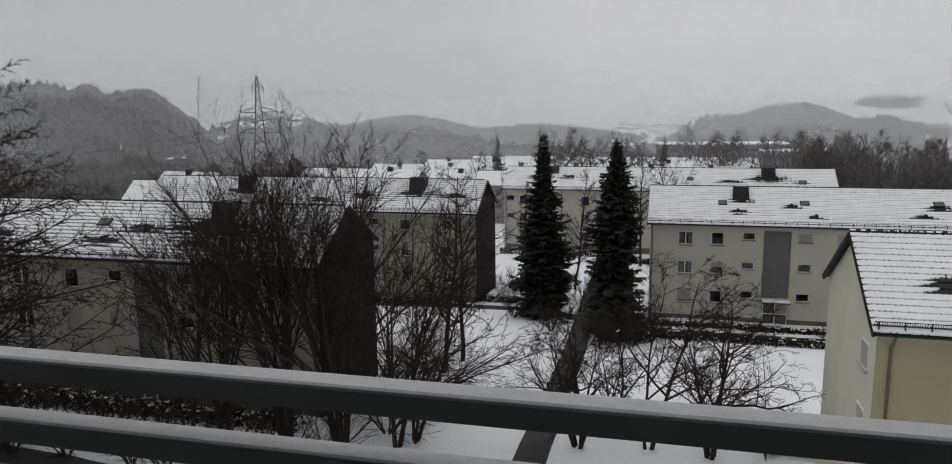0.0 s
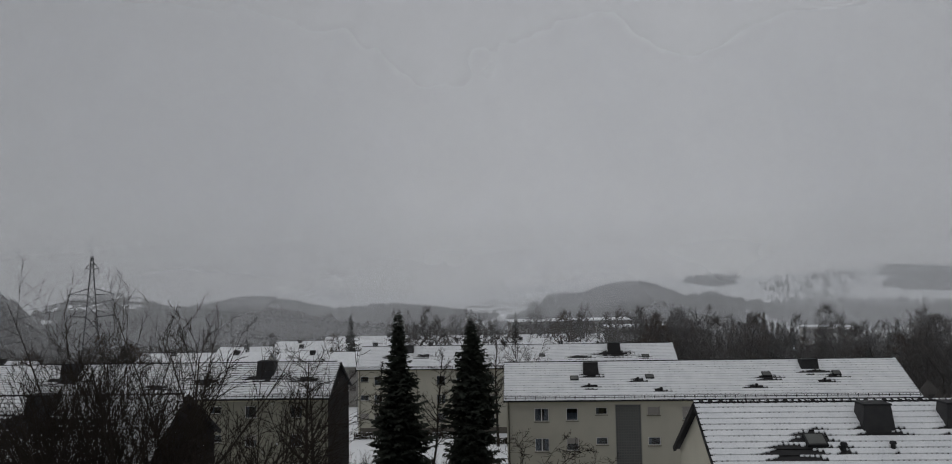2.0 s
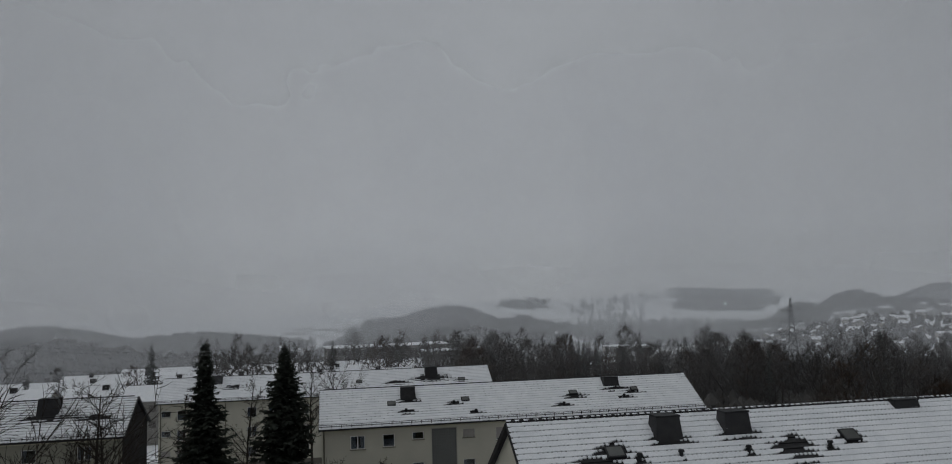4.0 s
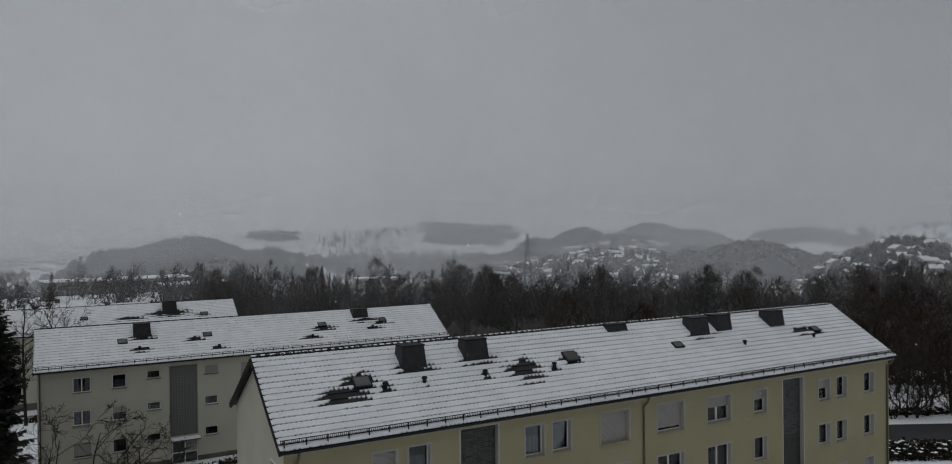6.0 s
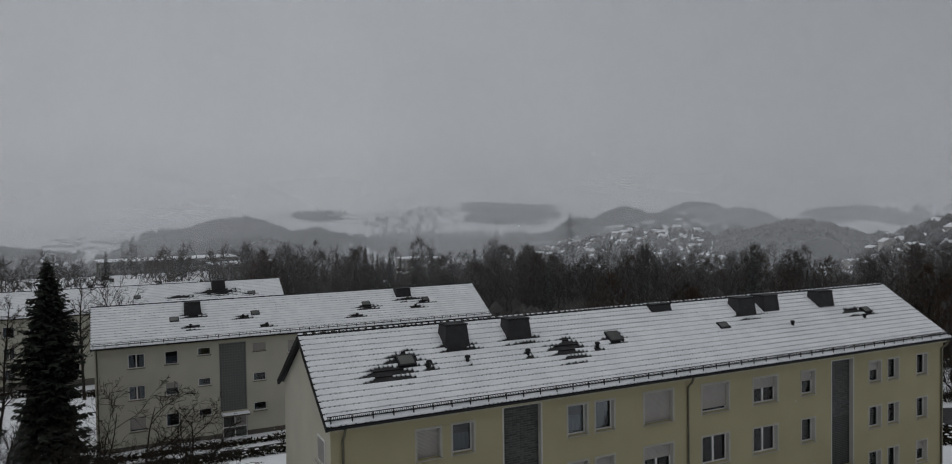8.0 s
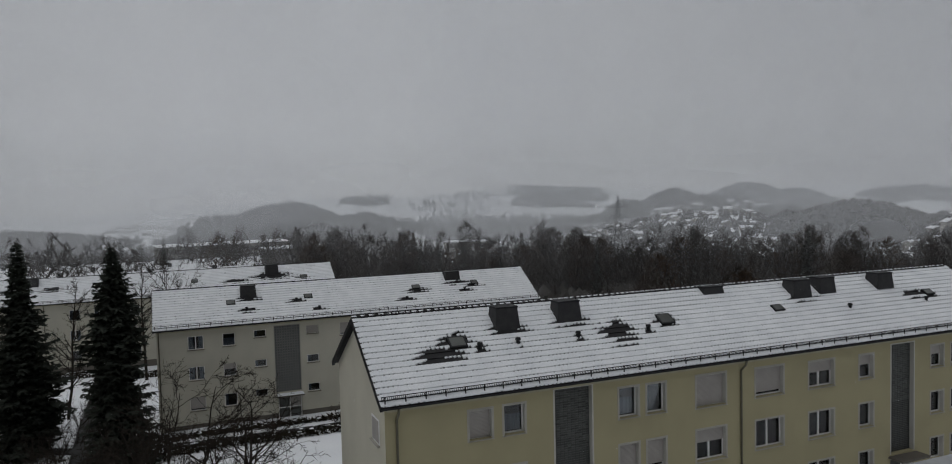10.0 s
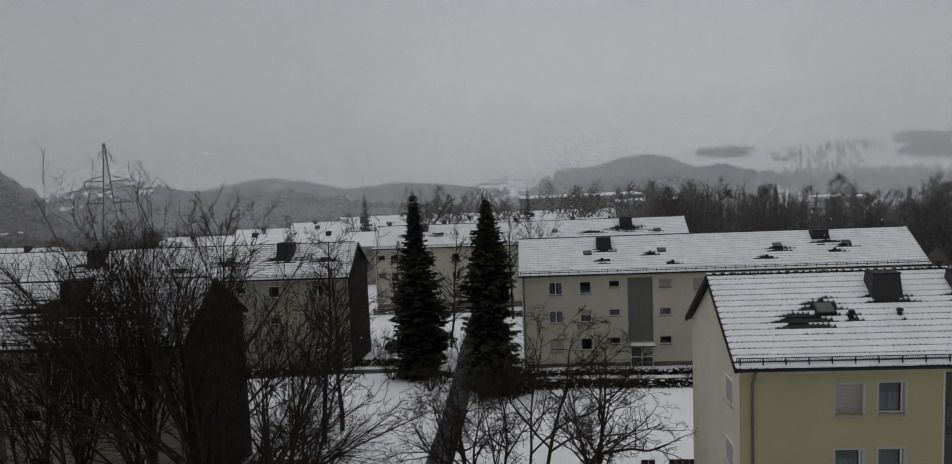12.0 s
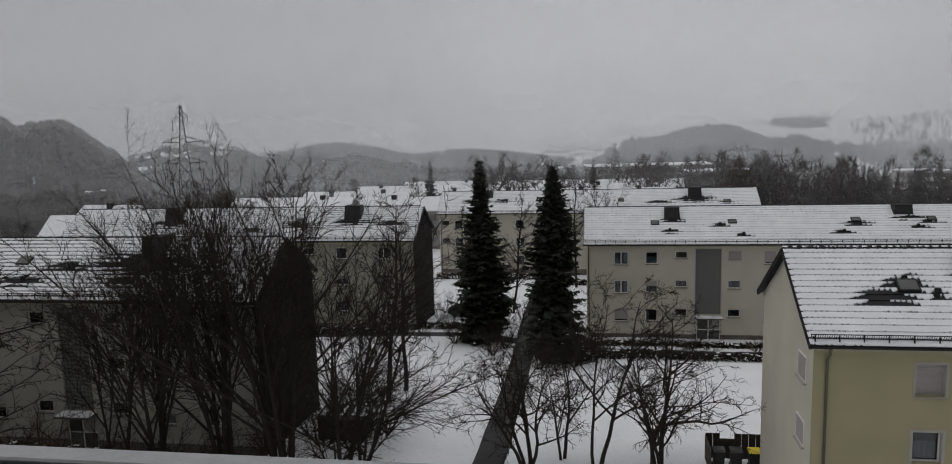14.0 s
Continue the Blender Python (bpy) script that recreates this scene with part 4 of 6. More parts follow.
apartment_block(X5, 112.02, 8.66, L5, "long off-white apartment block with snow-covered roof", CREAM, windows=sets, chimneys=[(L5 - 9.1, 2.9, 2.0, 1.5, 0.25), (L5 - 40.5, 3.2, 1.8, 1.4, 0.2)],
    lights=[(L5 - 4.6, 1.8 * UP, 1.1, 0.7), (L5 - 20.0, 2.2 * UP, 0.9, 0.7)], melts=[(L5 - 9.1, 2.6 * UP, 3.2, 0.9), (L5 - 14.2, 2.0 * UP, 2.2, 0.5), (L5 - 4.6, 1.9 * UP, 1.2, 0.4), (L5 - 43.0, 2.5 * UP, 1.6, 0.5), (L5 - 38.0, 2.6 * UP, 1.6, 0.5)],
    pipes=[-15.34 - X5, -24.0 - X5], cell=0.6, detail=0.5, seed=41, bars=0.6)


# ---- balcony: floor slab, unseen house wall behind, added shading slab above, painted rail ----
def balcony():
    s = Shape()
    s.box(-6, 6, -0.9, 1.12, 20.32, 20.5)
    tagged(part("balcony_floor", s, CONCRETE), "grey concrete balcony slab", "floor", kind="structure")
    # Slab out of view, added to keep sky light off the rail's inner face.
    u = Shape()
    u.box(-6, 6, -0.94, 1.05, 23.05, 23.25)
    tagged(part("ceiling", u, CONCRETE), "unseen concrete slab added above to shade the rail", "ceiling", kind="structure")
    w = Shape()
    w.box(-9, 9, -1.25, -0.95, land(0, 0) - 1, 24.5)
    tagged(part("wall_south", w, CREAM), "rendered house wall behind the balcony", "wall", kind="structure")
    rail = thing("balcony_railing", (0, 1.0, 20.5), "grey-green painted metal balcony railing with painted sheen on top", "railing")
    for name, z in (("top_rail", 0.971), ("lower_rail", 0.842)):
        b = Shape()
        b.prism([(-0.032, z - 0.042), (-0.032, z - 0.003), (-0.029, z), (0.029, z), (0.032, z - 0.003), (0.032, z - 0.042)], -6, 6)
        r = part(name, b, RAILPAINT, rail)
        # Thin pale strip that paints the lit top face of the bar.
        f = Shape()
        f.prism([(-0.027, z + 0.0005), (-0.022, z + 0.004), (0.024, z + 0.004), (0.028, z + 0.0005)], -6, 6)
        part("top_sheen", f, RAIL_SHEEN, r, "pale strip for the sky's light on the rail top")
    for z in (0.713, 0.584, 0.455, 0.326, 0.197):
        b = Shape()
        b.prism([(-0.032, z - 0.042), (-0.032, z), (0.032, z), (0.032, z - 0.042)], -6, 6)
        part("lower_rail", b, RAILPAINT, rail)
    for x in (-5.4, -3.25, -1.18, 1.0, 3.2, 5.35):
        p = Shape()
        p.box(x - 0.017, x + 0.017, -0.02, 0.02, 0.0, 0.929)
        part("post", p, RAILPAINT, rail)


balcony()


# ---- trees ----
def grow(rng, start, way, length, radius, level, spec, out):
    """One branch with its side branches; out[level] gathers the tubes."""
    bend, lift, steps = spec["bend"][level], spec["lift"][level], spec["steps"][level]
    pts, rad = [start.copy()], [radius]
    d = way.normalized()
    for k in range(steps):
        d = (d + Vector((rng.gauss(0, bend), rng.gauss(0, bend), rng.gauss(0, bend) + lift))).normalized()
        pts.append(pts[-1] + d * length / steps)
        rad.append(radius * (1 - (k + 1) / steps * (1 - spec["tip"][level])))
    out[min(level, 2)].tube(pts, rad, spec["sides"][level], cap=False)
    if level + 1 >= len(spec["count"]):
        return
    for i in range(spec["count"][level]):
        f = spec["from"][level] + (1 - spec["from"][level]) * ((i + rng.random()) / spec["count"][level])
        q = f * steps
        k = min(int(q), steps - 1)
        place = pts[k].lerp(pts[k + 1], q - k)
        along = (pts[k + 1] - pts[k]).normalized()
        side = along.cross(Vector((rng.gauss(0, 1), rng.gauss(0, 1), rng.gauss(0, 1)))).normalized()
        an = radians(rng.gauss(spec["angle"][level], 9))
        nd = along * math.cos(an) + side * math.sin(an)
        if level == 0 and spec.get("flat"):
            nd.z = abs(nd.z) * 0.4
        size = spec["size"][level] * (spec["shape"](f) if level == 0 else (1.1 - 0.6 * f)) * rng.uniform(0.7, 1.2)
        grow(rng, place, nd, length * size, max(rad[k] * spec["thin"][level], spec["least"]), level + 1, spec, out)


BROAD = dict(bend=(0.06, 0.09, 0.13, 0.18, 0.25), lift=(0.02, 0.05, 0.04, 0.03, 0.0), steps=(9, 6, 4, 2, 1), tip=(0.15, 0.2, 0.3, 0.5, 0.6), sides=(8, 5, 3, 3, 3), count=(21, 12, 9, 4), size=(0.46, 0.42, 0.42, 0.45),
             angle=(40, 38, 40, 42), thin=(0.55, 0.55, 0.62, 0.8), least=0.015, shape=lambda f: 1.25 - 0.75 * f)
BROAD["from"] = (0.12, 0.12, 0.1, 0.1)
SLIM = dict(BROAD, count=(26, 8, 6, 3), size=(0.24, 0.42, 0.45, 0.5), angle=(50, 45, 45, 45))
SLIM["from"] = (0.22, 0.12, 0.1, 0.1)
ORCHARD = dict(BROAD, bend=(0.10, 0.16, 0.2, 0.25, 0.3), lift=(0.03, 0.02, 0.0, -0.03, -0.02), count=(10, 9, 8, 4), size=(0.6, 0.45, 0.42, 0.4), angle=(46, 48, 50, 50), least=0.0125, thin=(0.7, 0.6, 0.58, 0.7))
ORCHARD["from"] = (0.25, 0.2, 0.15, 0.1)
LARCH = dict(BROAD, bend=(0.012, 0.05, 0.10, 0.2, 0.2), lift=(0.03, 0.035, -0.03, -0.05, 0), count=(60, 13, 5, 2), size=(0.42, 0.27, 0.3, 0.4), angle=(80, 50, 50, 50), thin=(0.38, 0.6, 0.8, 0.9), least=0.024, shape=lambda f: 1.15 - 0.72 * f)
LARCH["from"] = (0.10, 0.12, 0.1, 0.1)
SHRUB = dict(BROAD, bend=(0.12, 0.16, 0.2, 0.25), steps=(4, 3, 2, 1), sides=(4, 3, 3, 3), count=(8, 7, 5), size=(0.6, 0.5, 0.5), least=0.010, lift=(0.02, 0.03, 0.02, 0.0))
SHRUB["from"] = (0.08, 0.08, 0.08)
THICKET = dict(SHRUB, least=0.014)
FAN = dict(BROAD, bend=(0.02, 0.035, 0.06, 0.1, 0.2), lift=(0.008, 0.01, 0.018, 0.012, 0.0), steps=(9, 6, 4, 2, 1), tip=(0.14, 0.2, 0.32, 0.5, 0.6), count=(10, 11, 6, 3), size=(1.0, 0.40, 0.44, 0.5), angle=(27, 32, 36, 40), thin=(0.6, 0.48, 0.62, 0.8), least=0.0155, shape=lambda f: 1.12 * (1.12 - f))
FAN["from"] = (0.18, 0.15, 0.1, 0.1)
SWEEP = dict(FAN, angle=(46, 36, 36, 40), lift=(0.01, -0.005, -0.01, -0.01, 0.0), size=(0.8, 0.42, 0.42, 0.5))
SWEEP["from"] = (0.1, 0.1, 0.1, 0.1)


def bare_tree(x, y, height, radius, spec, seed, label, group, lean=(0.0, 0.0), stems=1, twig=None, name="bare_tree", spread=0.25):
    rng = random.Random(seed)
    t = thing(name, (x, y, land(x, y) - 0.15), label, "tree", group)
    out = [Shape(), Shape(), Shape()]
    for k in range(stems):
        a = 2 * math.pi * (k + rng.random() * 0.5) / max(stems, 1)
        off = 0.0 if stems == 1 else radius * 1.2
        wide = spread * (0.35 + 0.8 * ((k * 0.618) % 1.0)) if stems > 3 and name == "bare_tree" else spread
        way = Vector((lean[0] + (wide * math.cos(a) if stems > 1 else 0), lean[1] + (wide * math.sin(a) if stems > 1 else 0), 1))
        grow(rng, Vector((off * math.cos(a), off * math.sin(a), 0)), way, height * (1 if k == 0 else rng.uniform(0.75, 0.98)), radius * (1 if k == 0 else 0.8), 0, spec, out)
    part("trunk", out[0], BARK, t, smooth=True)
    tagged(part("branching", out[1], BARK, t), kind="stuff" if name == "larch" else "")
    tagged(part("crown", out[2], twig or TWIG, t), kind="stuff")
    return t


def crowned(rng, height, foot, reach, count, trunk, least, out, stems=1, spread=0.15, twig=0.5, fan=3, side=2, lean=(0.0, 0.0), belly=0.42):
    """A bare crown that fills a rounded outline: each new point of it joins on to the nearest fitting branch; out takes trunk, limbs, twigs."""
    pos, par, way = [], [], []

    def add(p, parent, d):
        pos.append(p)
        par.append(parent)
        way.append(d)
        return len(pos) - 1

    for k in range(stems):
        a = 6.283 * (k + 0.6 * rng.random()) / stems
        d = np.array([lean[0] + (spread * math.cos(a) if stems > 1 else 0), lean[1] + (spread * math.sin(a) if stems > 1 else 0), 1.0])
        d /= np.linalg.norm(d)
        tall = height * (rng.uniform(0.62, 0.8) if stems > 1 else 0.74)
        p = np.array([0.3 * math.cos(a), 0.3 * math.sin(a), 0.0]) if stems > 1 else np.zeros(3)
        last = add(p, -1, d)
        n = max(6, int(tall / 0.8))
        for q in range(n):
            d = d + np.array([rng.gauss(0, 0.05), rng.gauss(0, 0.05), 0.03])
            d /= np.linalg.norm(d)
            p = p + d * tall / n
            last = add(p, last, d)
    goals = []
    while len(goals) < count:
        h = rng.random()
        wide = math.sin(math.pi * min(1.0, h ** 0.62 * 0.5 / belly ** 0.62 if h < belly else 0.5 + 0.5 * (h - belly) / (1 - belly))) ** 0.65
        a, f = rng.uniform(0, 6.283), rng.random() ** 0.42
        p = np.array([reach * wide * f * math.cos(a), reach * wide * f * math.sin(a), foot + (height - foot) * h])
        p[:2] *= 1.0 + 0.28 * noise.noise(Vector((math.cos(a) * 1.4, math.sin(a) * 1.4, h * 3 + trunk * 40)))
        p[:2] += np.array(lean) * p[2]
        goals.append(p)
    core = np.array([lean[0] * foot, lean[1] * foot, foot * 0.7])
    goals.sort(key=lambda p: (p[0] - core[0]) ** 2 + (p[1] - core[1]) ** 2 + 0.8 * (p[2] - core[2]) ** 2)
    cap = len(pos) + count + 4
    P, D = np.zeros((cap, 3)), np.zeros((cap, 3))
    P[:len(pos)], D[:len(pos)] = np.array(pos), np.array(way)
    for g in goals:
        n = len(pos)
        v = g - P[:n]
        dist = np.sqrt((v * v).sum(1)) + 1e-6
        turn = (v * D[:n]).sum(1) / dist
        cost = dist * (1.75 - 0.75 * turn) + np.where(v[:, 2] < -0.25 * dist, 1.5, 0.0)
        k = int(np.argmin(cost))
        d = 0.55 * D[k] + v[k] / dist[k]
        d /= np.linalg.norm(d)
        i = add(g, k, d)
        P[i], D[i] = g, d
    kids = [[] for _ in pos]
    for i, p in enumerate(par):
        if p >= 0:
            kids[p].append(i)
    load = [0.0] * len(pos)
    for i in sorted(range(len(pos)), key=lambda i: -i):
        load[i] = max(load[i], 1.0)
        if par[i] >= 0:
            load[par[i]] += load[i]
    most = max(load)
    power = math.log(trunk / least) / math.log(most)
    rad = [least * q ** power for q in load]
    for root in [i for i, p in enumerate(par) if p < 0]:
        stack = [(root, None)]
        while stack:
            i, start = stack.pop()
            chain = [] if start is None else [start]
            base = i
            while True:
                chain.append(i)
                if not kids[i]:
                    break
                nxt = max(kids[i], key=lambda c: load[c])
                stack.extend((c, i) for c in kids[i] if c != nxt)
                i = nxt
            big = rad[base]
            level = 0 if start is None else (1 if big > 2.2 * least else 2)
            pts, rr = [], []
            for q, c in enumerate(chain):
                if q and level < 2:
                    a, b = Vector(pos[chain[q - 1]]), Vector(pos[c])
                    m = a.lerp(b, 0.5) + Vector(way[chain[q - 1]]) * (b - a).length * 0.12
                    pts.append(m)
                    rr.append((min(rad[chain[q - 1]], big) + min(rad[c], big)) / 2)
                pts.append(Vector(pos[c]))
                rr.append(min(rad[c], big))
            out[level].tube(pts, rr, (8, 5, 3)[level], cap=False)
    up = Vector((0, 0, 0.28))
    for i in range(len(pos)):
        if kids[i] and rng.random() > 0.4 or pos[i][2] < foot:
            continue
        for q in range(fan):
            d = (Vector(way[i]) + 0.75 * Vector((rng.gauss(0, 0.6), rng.gauss(0, 0.6), rng.gauss(0, 0.6))) + up).normalized()
            a = Vector(pos[i])
            ln = twig * rng.uniform(0.6, 1.5)
            out[2].tube([a, a + d * ln], [least * 0.9, least * 0.55], 3, cap=False)
            for w in range(side):
                e = (d + 0.8 * Vector((rng.gauss(0, 0.6), rng.gauss(0, 0.6), rng.gauss(0, 0.6))) + up * 0.5).normalized()
                b = a + d * ln * rng.uniform(0.25, 0.8)
                out[2].tube([b, b + e * ln * rng.uniform(0.4, 0.8)], [least * 0.75, least * 0.5], 3, cap=False)


def crown_tree(x, y, height, trunk, seed, label, group, foot=3.0, reach=3.2, count=900, least=0.013, twig_mat=None, **more):
    t = thing("bare_tree", (x, y, land(x, y) - 0.15), label, "tree", group)
    out = [Shape(), Shape(), Shape()]
    crowned(random.Random(seed), height, foot, reach, count, trunk, least, out, **more)
    part("trunk", out[0], BARK, t, smooth=True)
    part("branching", out[1], BARK, t)
    tagged(part("crown", out[2], twig_mat or TWIG, t), kind="stuff")
    return t


def bare_copy(src, x, y, turn, size):
    return copy_thing(src, pose(x, y, land(x, y) - 0.15, 0, 0, turn) @ Matrix.Diagonal((size, size, size, 1)))


BIG = "group of tall bare trees before the slate gable"
big = "tall bare broadleaf tree with dark wet branches"
bare_tree(-16.4, 34.4, 15.0, 0.19, FAN, 101, big, BIG, stems=5, spread=0.2)
bare_tree(-19.4, 34.0, 14.0, 0.18, FAN, 102, big, BIG, stems=5, spread=0.2)
bare_tree(-22.6, 33.2, 12.5, 0.16, FAN, 103, big, BIG, stems=4, spread=0.16)
bare_tree(-13.6, 35.4, 12.0, 0.15, FAN, 105, big, BIG, lean=(0.05, 0.0), stems=3, spread=0.22)
bare_tree(-12.9, 36.4, 9.8, 0.13, SWEEP, 104, big, BIG, lean=(0.1, 0.0), stems=3, spread=0.3)
bare_tree(-25.4, 34.0, 11.0, 0.12, FAN, 108, "smaller bare tree in the thicket by the wall", BIG, stems=2, spread=0.15)
slim = "slender bare tree standing in the snowy lawn"
bare_tree(-15.0, 49.2, 14.2, 0.20, SLIM, 111, slim, "slender trees on the lawn", lean=(0.0, 0.0))
bare_tree(-14.4, 51.8, 13.0, 0.18, SLIM, 112, slim, "slender trees on the lawn", lean=(0.12, 0.0))
orch = "crooked bare fruit tree on the snowy lawn"
OR = "fruit trees along the path"
bare_tree(-4.1, 38.0, 7.2, 0.14, ORCHARD, 121, orch, OR, stems=4, spread=0.3)
bare_tree(-2.3, 40.0, 7.0, 0.11, ORCHARD, 122, orch, OR, stems=2, spread=0.3)
bare_tree(-0.4, 38.6, 9.6, 0.13, ORCHARD, 123, orch, OR, stems=2, spread=0.16)
bare_tree(2.8, 38.4, 8.4, 0.16, ORCHARD, 124, orch, OR, stems=4, spread=0.45)
larch = "bare larch with drooping side branches"
LA = "larches beside the grey block"
bare_tree(-33.9, 30.0, 19.6, 0.24, LARCH, 131, larch, LA, name="larch", twig=TWIG, lean=(0.02, 0))
bare_tree(-34.6, 30.6, 18.2, 0.18, LARCH, 133, larch, LA, name="larch", twig=TWIG, lean=(-0.03, 0))
bare_tree(-38.0, 29.2, 21.5, 0.26, LARCH, 132, larch, LA, name="larch", twig=TWIG)
bare_tree(-41.5, 31.0, 20.0, 0.24, LARCH, 134, larch, LA, name="larch", twig=TWIG)
bare_tree(-9.6, 82.0, 13.6, 0.16, SLIM, 141, "thin bare tree between two dark spruces", "trees between the blocks")
bare_tree(-3.0, 101.0, 14.5, 0.2, SLIM, 142, "bare tree before the long pale block", "trees between the blocks")
bare_tree(-18.5, 100.0, 11.0, 0.16, SLIM, 143, "bare tree before the long pale block", "trees between the blocks")
bare_tree(2.2, 104.0, 14.0, 0.2, BROAD, 144, "bare tree before the long pale block", "trees between the blocks")


def spruce(x, y, height, radius, seed, label, group, power=0.75, density=1.0):
    """A spruce: whorls of drooping boughs, each set with many needle sprays."""
    rng = random.Random(seed)
    t = thing("spruce", (x, y, land(x, y) - 0.1), label, "tree", group)
    tr = Shape()
    tr.tube([Vector((0, 0, 0)), Vector((0.03, 0, height * 0.5)), Vector((0, 0, height))], [0.2, 0.12, 0.02], 7)
    part("trunk", tr, BARK, t, smooth=True)
    boughs, sprays = Shape(), Shape()
    z = 0.35
    while z < height - 0.15:
        f = z / height
        reach = radius * ((1 - f) ** power) * (0.86 + 0.14 * math.sin(7 * f + seed)) * min(1.0, 0.72 + 2.2 * f) + 0.04
        n = max(4, int((9 - 4 * f) * density))
        a0 = rng.random() * 6.28
        for k in range(n):
            a = a0 + 2 * math.pi * k / n + rng.gauss(0, 0.15)
            ln = reach * rng.uniform(0.42, 1.28) * (1.0 + 0.5 * noise.noise(Vector((math.cos(a) * 1.3, math.sin(a) * 1.3, z * 0.6 + seed))))
            droop = rng.uniform(0.2, 0.75) * (1 - 0.6 * f)
            pts = [Vector((0, 0, z))]
            for q in (0.33, 0.66, 1.0):
                pts.append(Vector((math.cos(a) * ln * q, math.sin(a) * ln * q, z - droop * ln * q + 0.28 * ln * q * q)))
            boughs.tube(pts, [0.035, 0.025, 0.015, 0.006], 3, cap=False)
            m = max(5, int(ln * 9 * density))
            for j in range(m):
                q = (j + rng.random()) / m
                i = min(int(q * 3), 2)
                c = pts[i].lerp(pts[i + 1], q * 3 - i)
                size = (0.24 + 0.22 * (1 - q)) * rng.uniform(0.6, 1.4) * min(1.0, 0.42 + 0.45 * reach)
                da = a + rng.choice((-1, 1)) * rng.uniform(0.4, 1.2)
                d = Vector((math.cos(da), math.sin(da), rng.uniform(-0.75, 0.1))).normalized() * size * 1.5
                w = d.cross(Vector((rng.gauss(0, 0.4), rng.gauss(0, 0.4), 1))).normalized() * size * 0.34
                sprays.face(tuple(c - w * 0.5), tuple(c + d * 0.45 - w), tuple(c + d), tuple(c + d * 0.45 + w), tuple(c + w * 0.5))
        z += (0.26 + 0.14 * (1 - f)) * rng.uniform(0.6, 1.1)
    tagged(part("branching", boughs, BARK, t), kind="stuff")
    tagged(part("crown", sprays, NEEDLE, t), kind="stuff")
    return t


SP = "dark spruces by the path"
spruce(-11.0, 68.6, 17.6, 3.3, 5, "tall narrow dark green spruce by the path", SP, 0.68, 2.6)
spruce(-3.9, 62.3, 16.8, 3.3, 9, "tall narrow dark green spruce by the path", SP, 0.68, 2.6)
small_spruce = spruce(-36.5, 162.0, 17.0, 4.2, 13, "broad spruce among the snowy roofs", "far spruces", 0.9, 1.0)
bare_copy(small_spruce, -58, 158, 40, 0.72)


def hedge(x0, x1, y, height, depth, seed, label, slant=0.0):
    """A clipped hedge that is mostly twigs and small dark leaves, with bare feet and snow on top."""
    rng = random.Random(seed)
    h = thing("hedge", ((x0 + x1) / 2, y, land((x0 + x1) / 2, y)), label, "hedge", "hedges before the blocks")
    leaves, caps = Shape(), Shape()
    mid = (x0 + x1) / 2
    for k in range(int((x1 - x0) * 110 * max(1.0, depth / 1.1))):
        x = rng.uniform(x0, x1)
        top = height * (0.85 + 0.3 * noise.noise(Vector((x * 0.7, y, 2))))
        zz = rng.uniform(-0.1, top)
        yy = rng.uniform(-depth / 2, depth / 2)
        yy += slant * (x - mid)
        c = Vector((x - mid, yy, zz + land(x, y + slant * (x - mid)) - land(mid, y)))
        d = Vector((rng.gauss(0, 1), rng.gauss(0, 1), rng.gauss(0, 1))).normalized() * rng.uniform(0.1, 0.22)
        w = d.cross(Vector((rng.gauss(0, 1), rng.gauss(0, 1), 1))).normalized() * 0.09
        leaves.face(tuple(c - d), tuple(c + w), tuple(c + d), tuple(c - w))
        if zz > top * 0.9 and rng.random() < 0.16:
            s = rng.uniform(0.08, 0.2)
            caps.face(tuple(c + Vector((-s, -s, 0.06))), tuple(c + Vector((s, -s * 0.7, 0.06))), tuple(c + Vector((s * 0.8, s, 0.08))), tuple(c + Vector((-s, s * 0.8, 0.06))))
    tagged(part("foliage", leaves, HEDGE, h), kind="stuff")
    tagged(part("snow_cover", caps, ROOF_SNOW, h), kind="stuff")


hedge(-4.6, 15.5, 62.8, 0.75, 1.0, 3, "low dark clipped hedge with traces of snow")
hedge(-3.0, 15.5, 67.6, 0.35, 1.2, 4, "low dark planting along the cream block")
hedge(-44.0, -19.0, 70.4, 0.7, 1.0, 5, "low dark hedge before the grey block")
hedge(-19.0, -11.5, 73.6, 0.8, 1.0, 12, "low dark hedge beside the service lane")
hedge(-17.0, -10.0, 88.0, 0.9, 1.2, 13, "dark hedge between the blocks")
hedge(-24.0, -6.0, 108.0, 1.0, 1.0, 6, "dark hedge before the long pale block")
hedge(-6.0, 12.0, 103.0, 0.8, 1.0, 8, "dark hedge before the long pale block")
hedge(51.5, 74.0, 33.8, 0.9, 2.4, 15, "low dark hedge with snow along the street", -0.69)
hedge(52.5, 76.0, 30.6, 0.6, 2.4, 17, "low dark planting with snow along the street", -0.69)
hedge(62.0, 90.0, 42.2, 0.45, 2.2, 18, "low dark planting on the far side of the street", -0.69)
hedge(76.0, 108.0, 51.5, 1.7, 2.0, 16, "tall dark hedge behind a snowy garden", -0.69)
hedge(-56.0, -20.0, 36.4, 1.0, 1.3, 7, "dark shrubbery along the grey-cream block")
for k, (x, y, h) in enumerate(((5.2, 65.4, 2.6), (3.2, 65.8, 2.2), (0.5, 64.6, 2.4), (-2.4, 64.5, 2.6), (13.5, 66.0, 1.8), (-1.0, 66.2, 2.2), (8.0, 66.5, 1.6))):
    bare_tree(x, y, h, 0.05, SHRUB, 200 + k, "bushy bare shrub before the cream block", "shrubs by the cream block", stems=5, name="shrub", spread=0.6, twig=RUSSET)
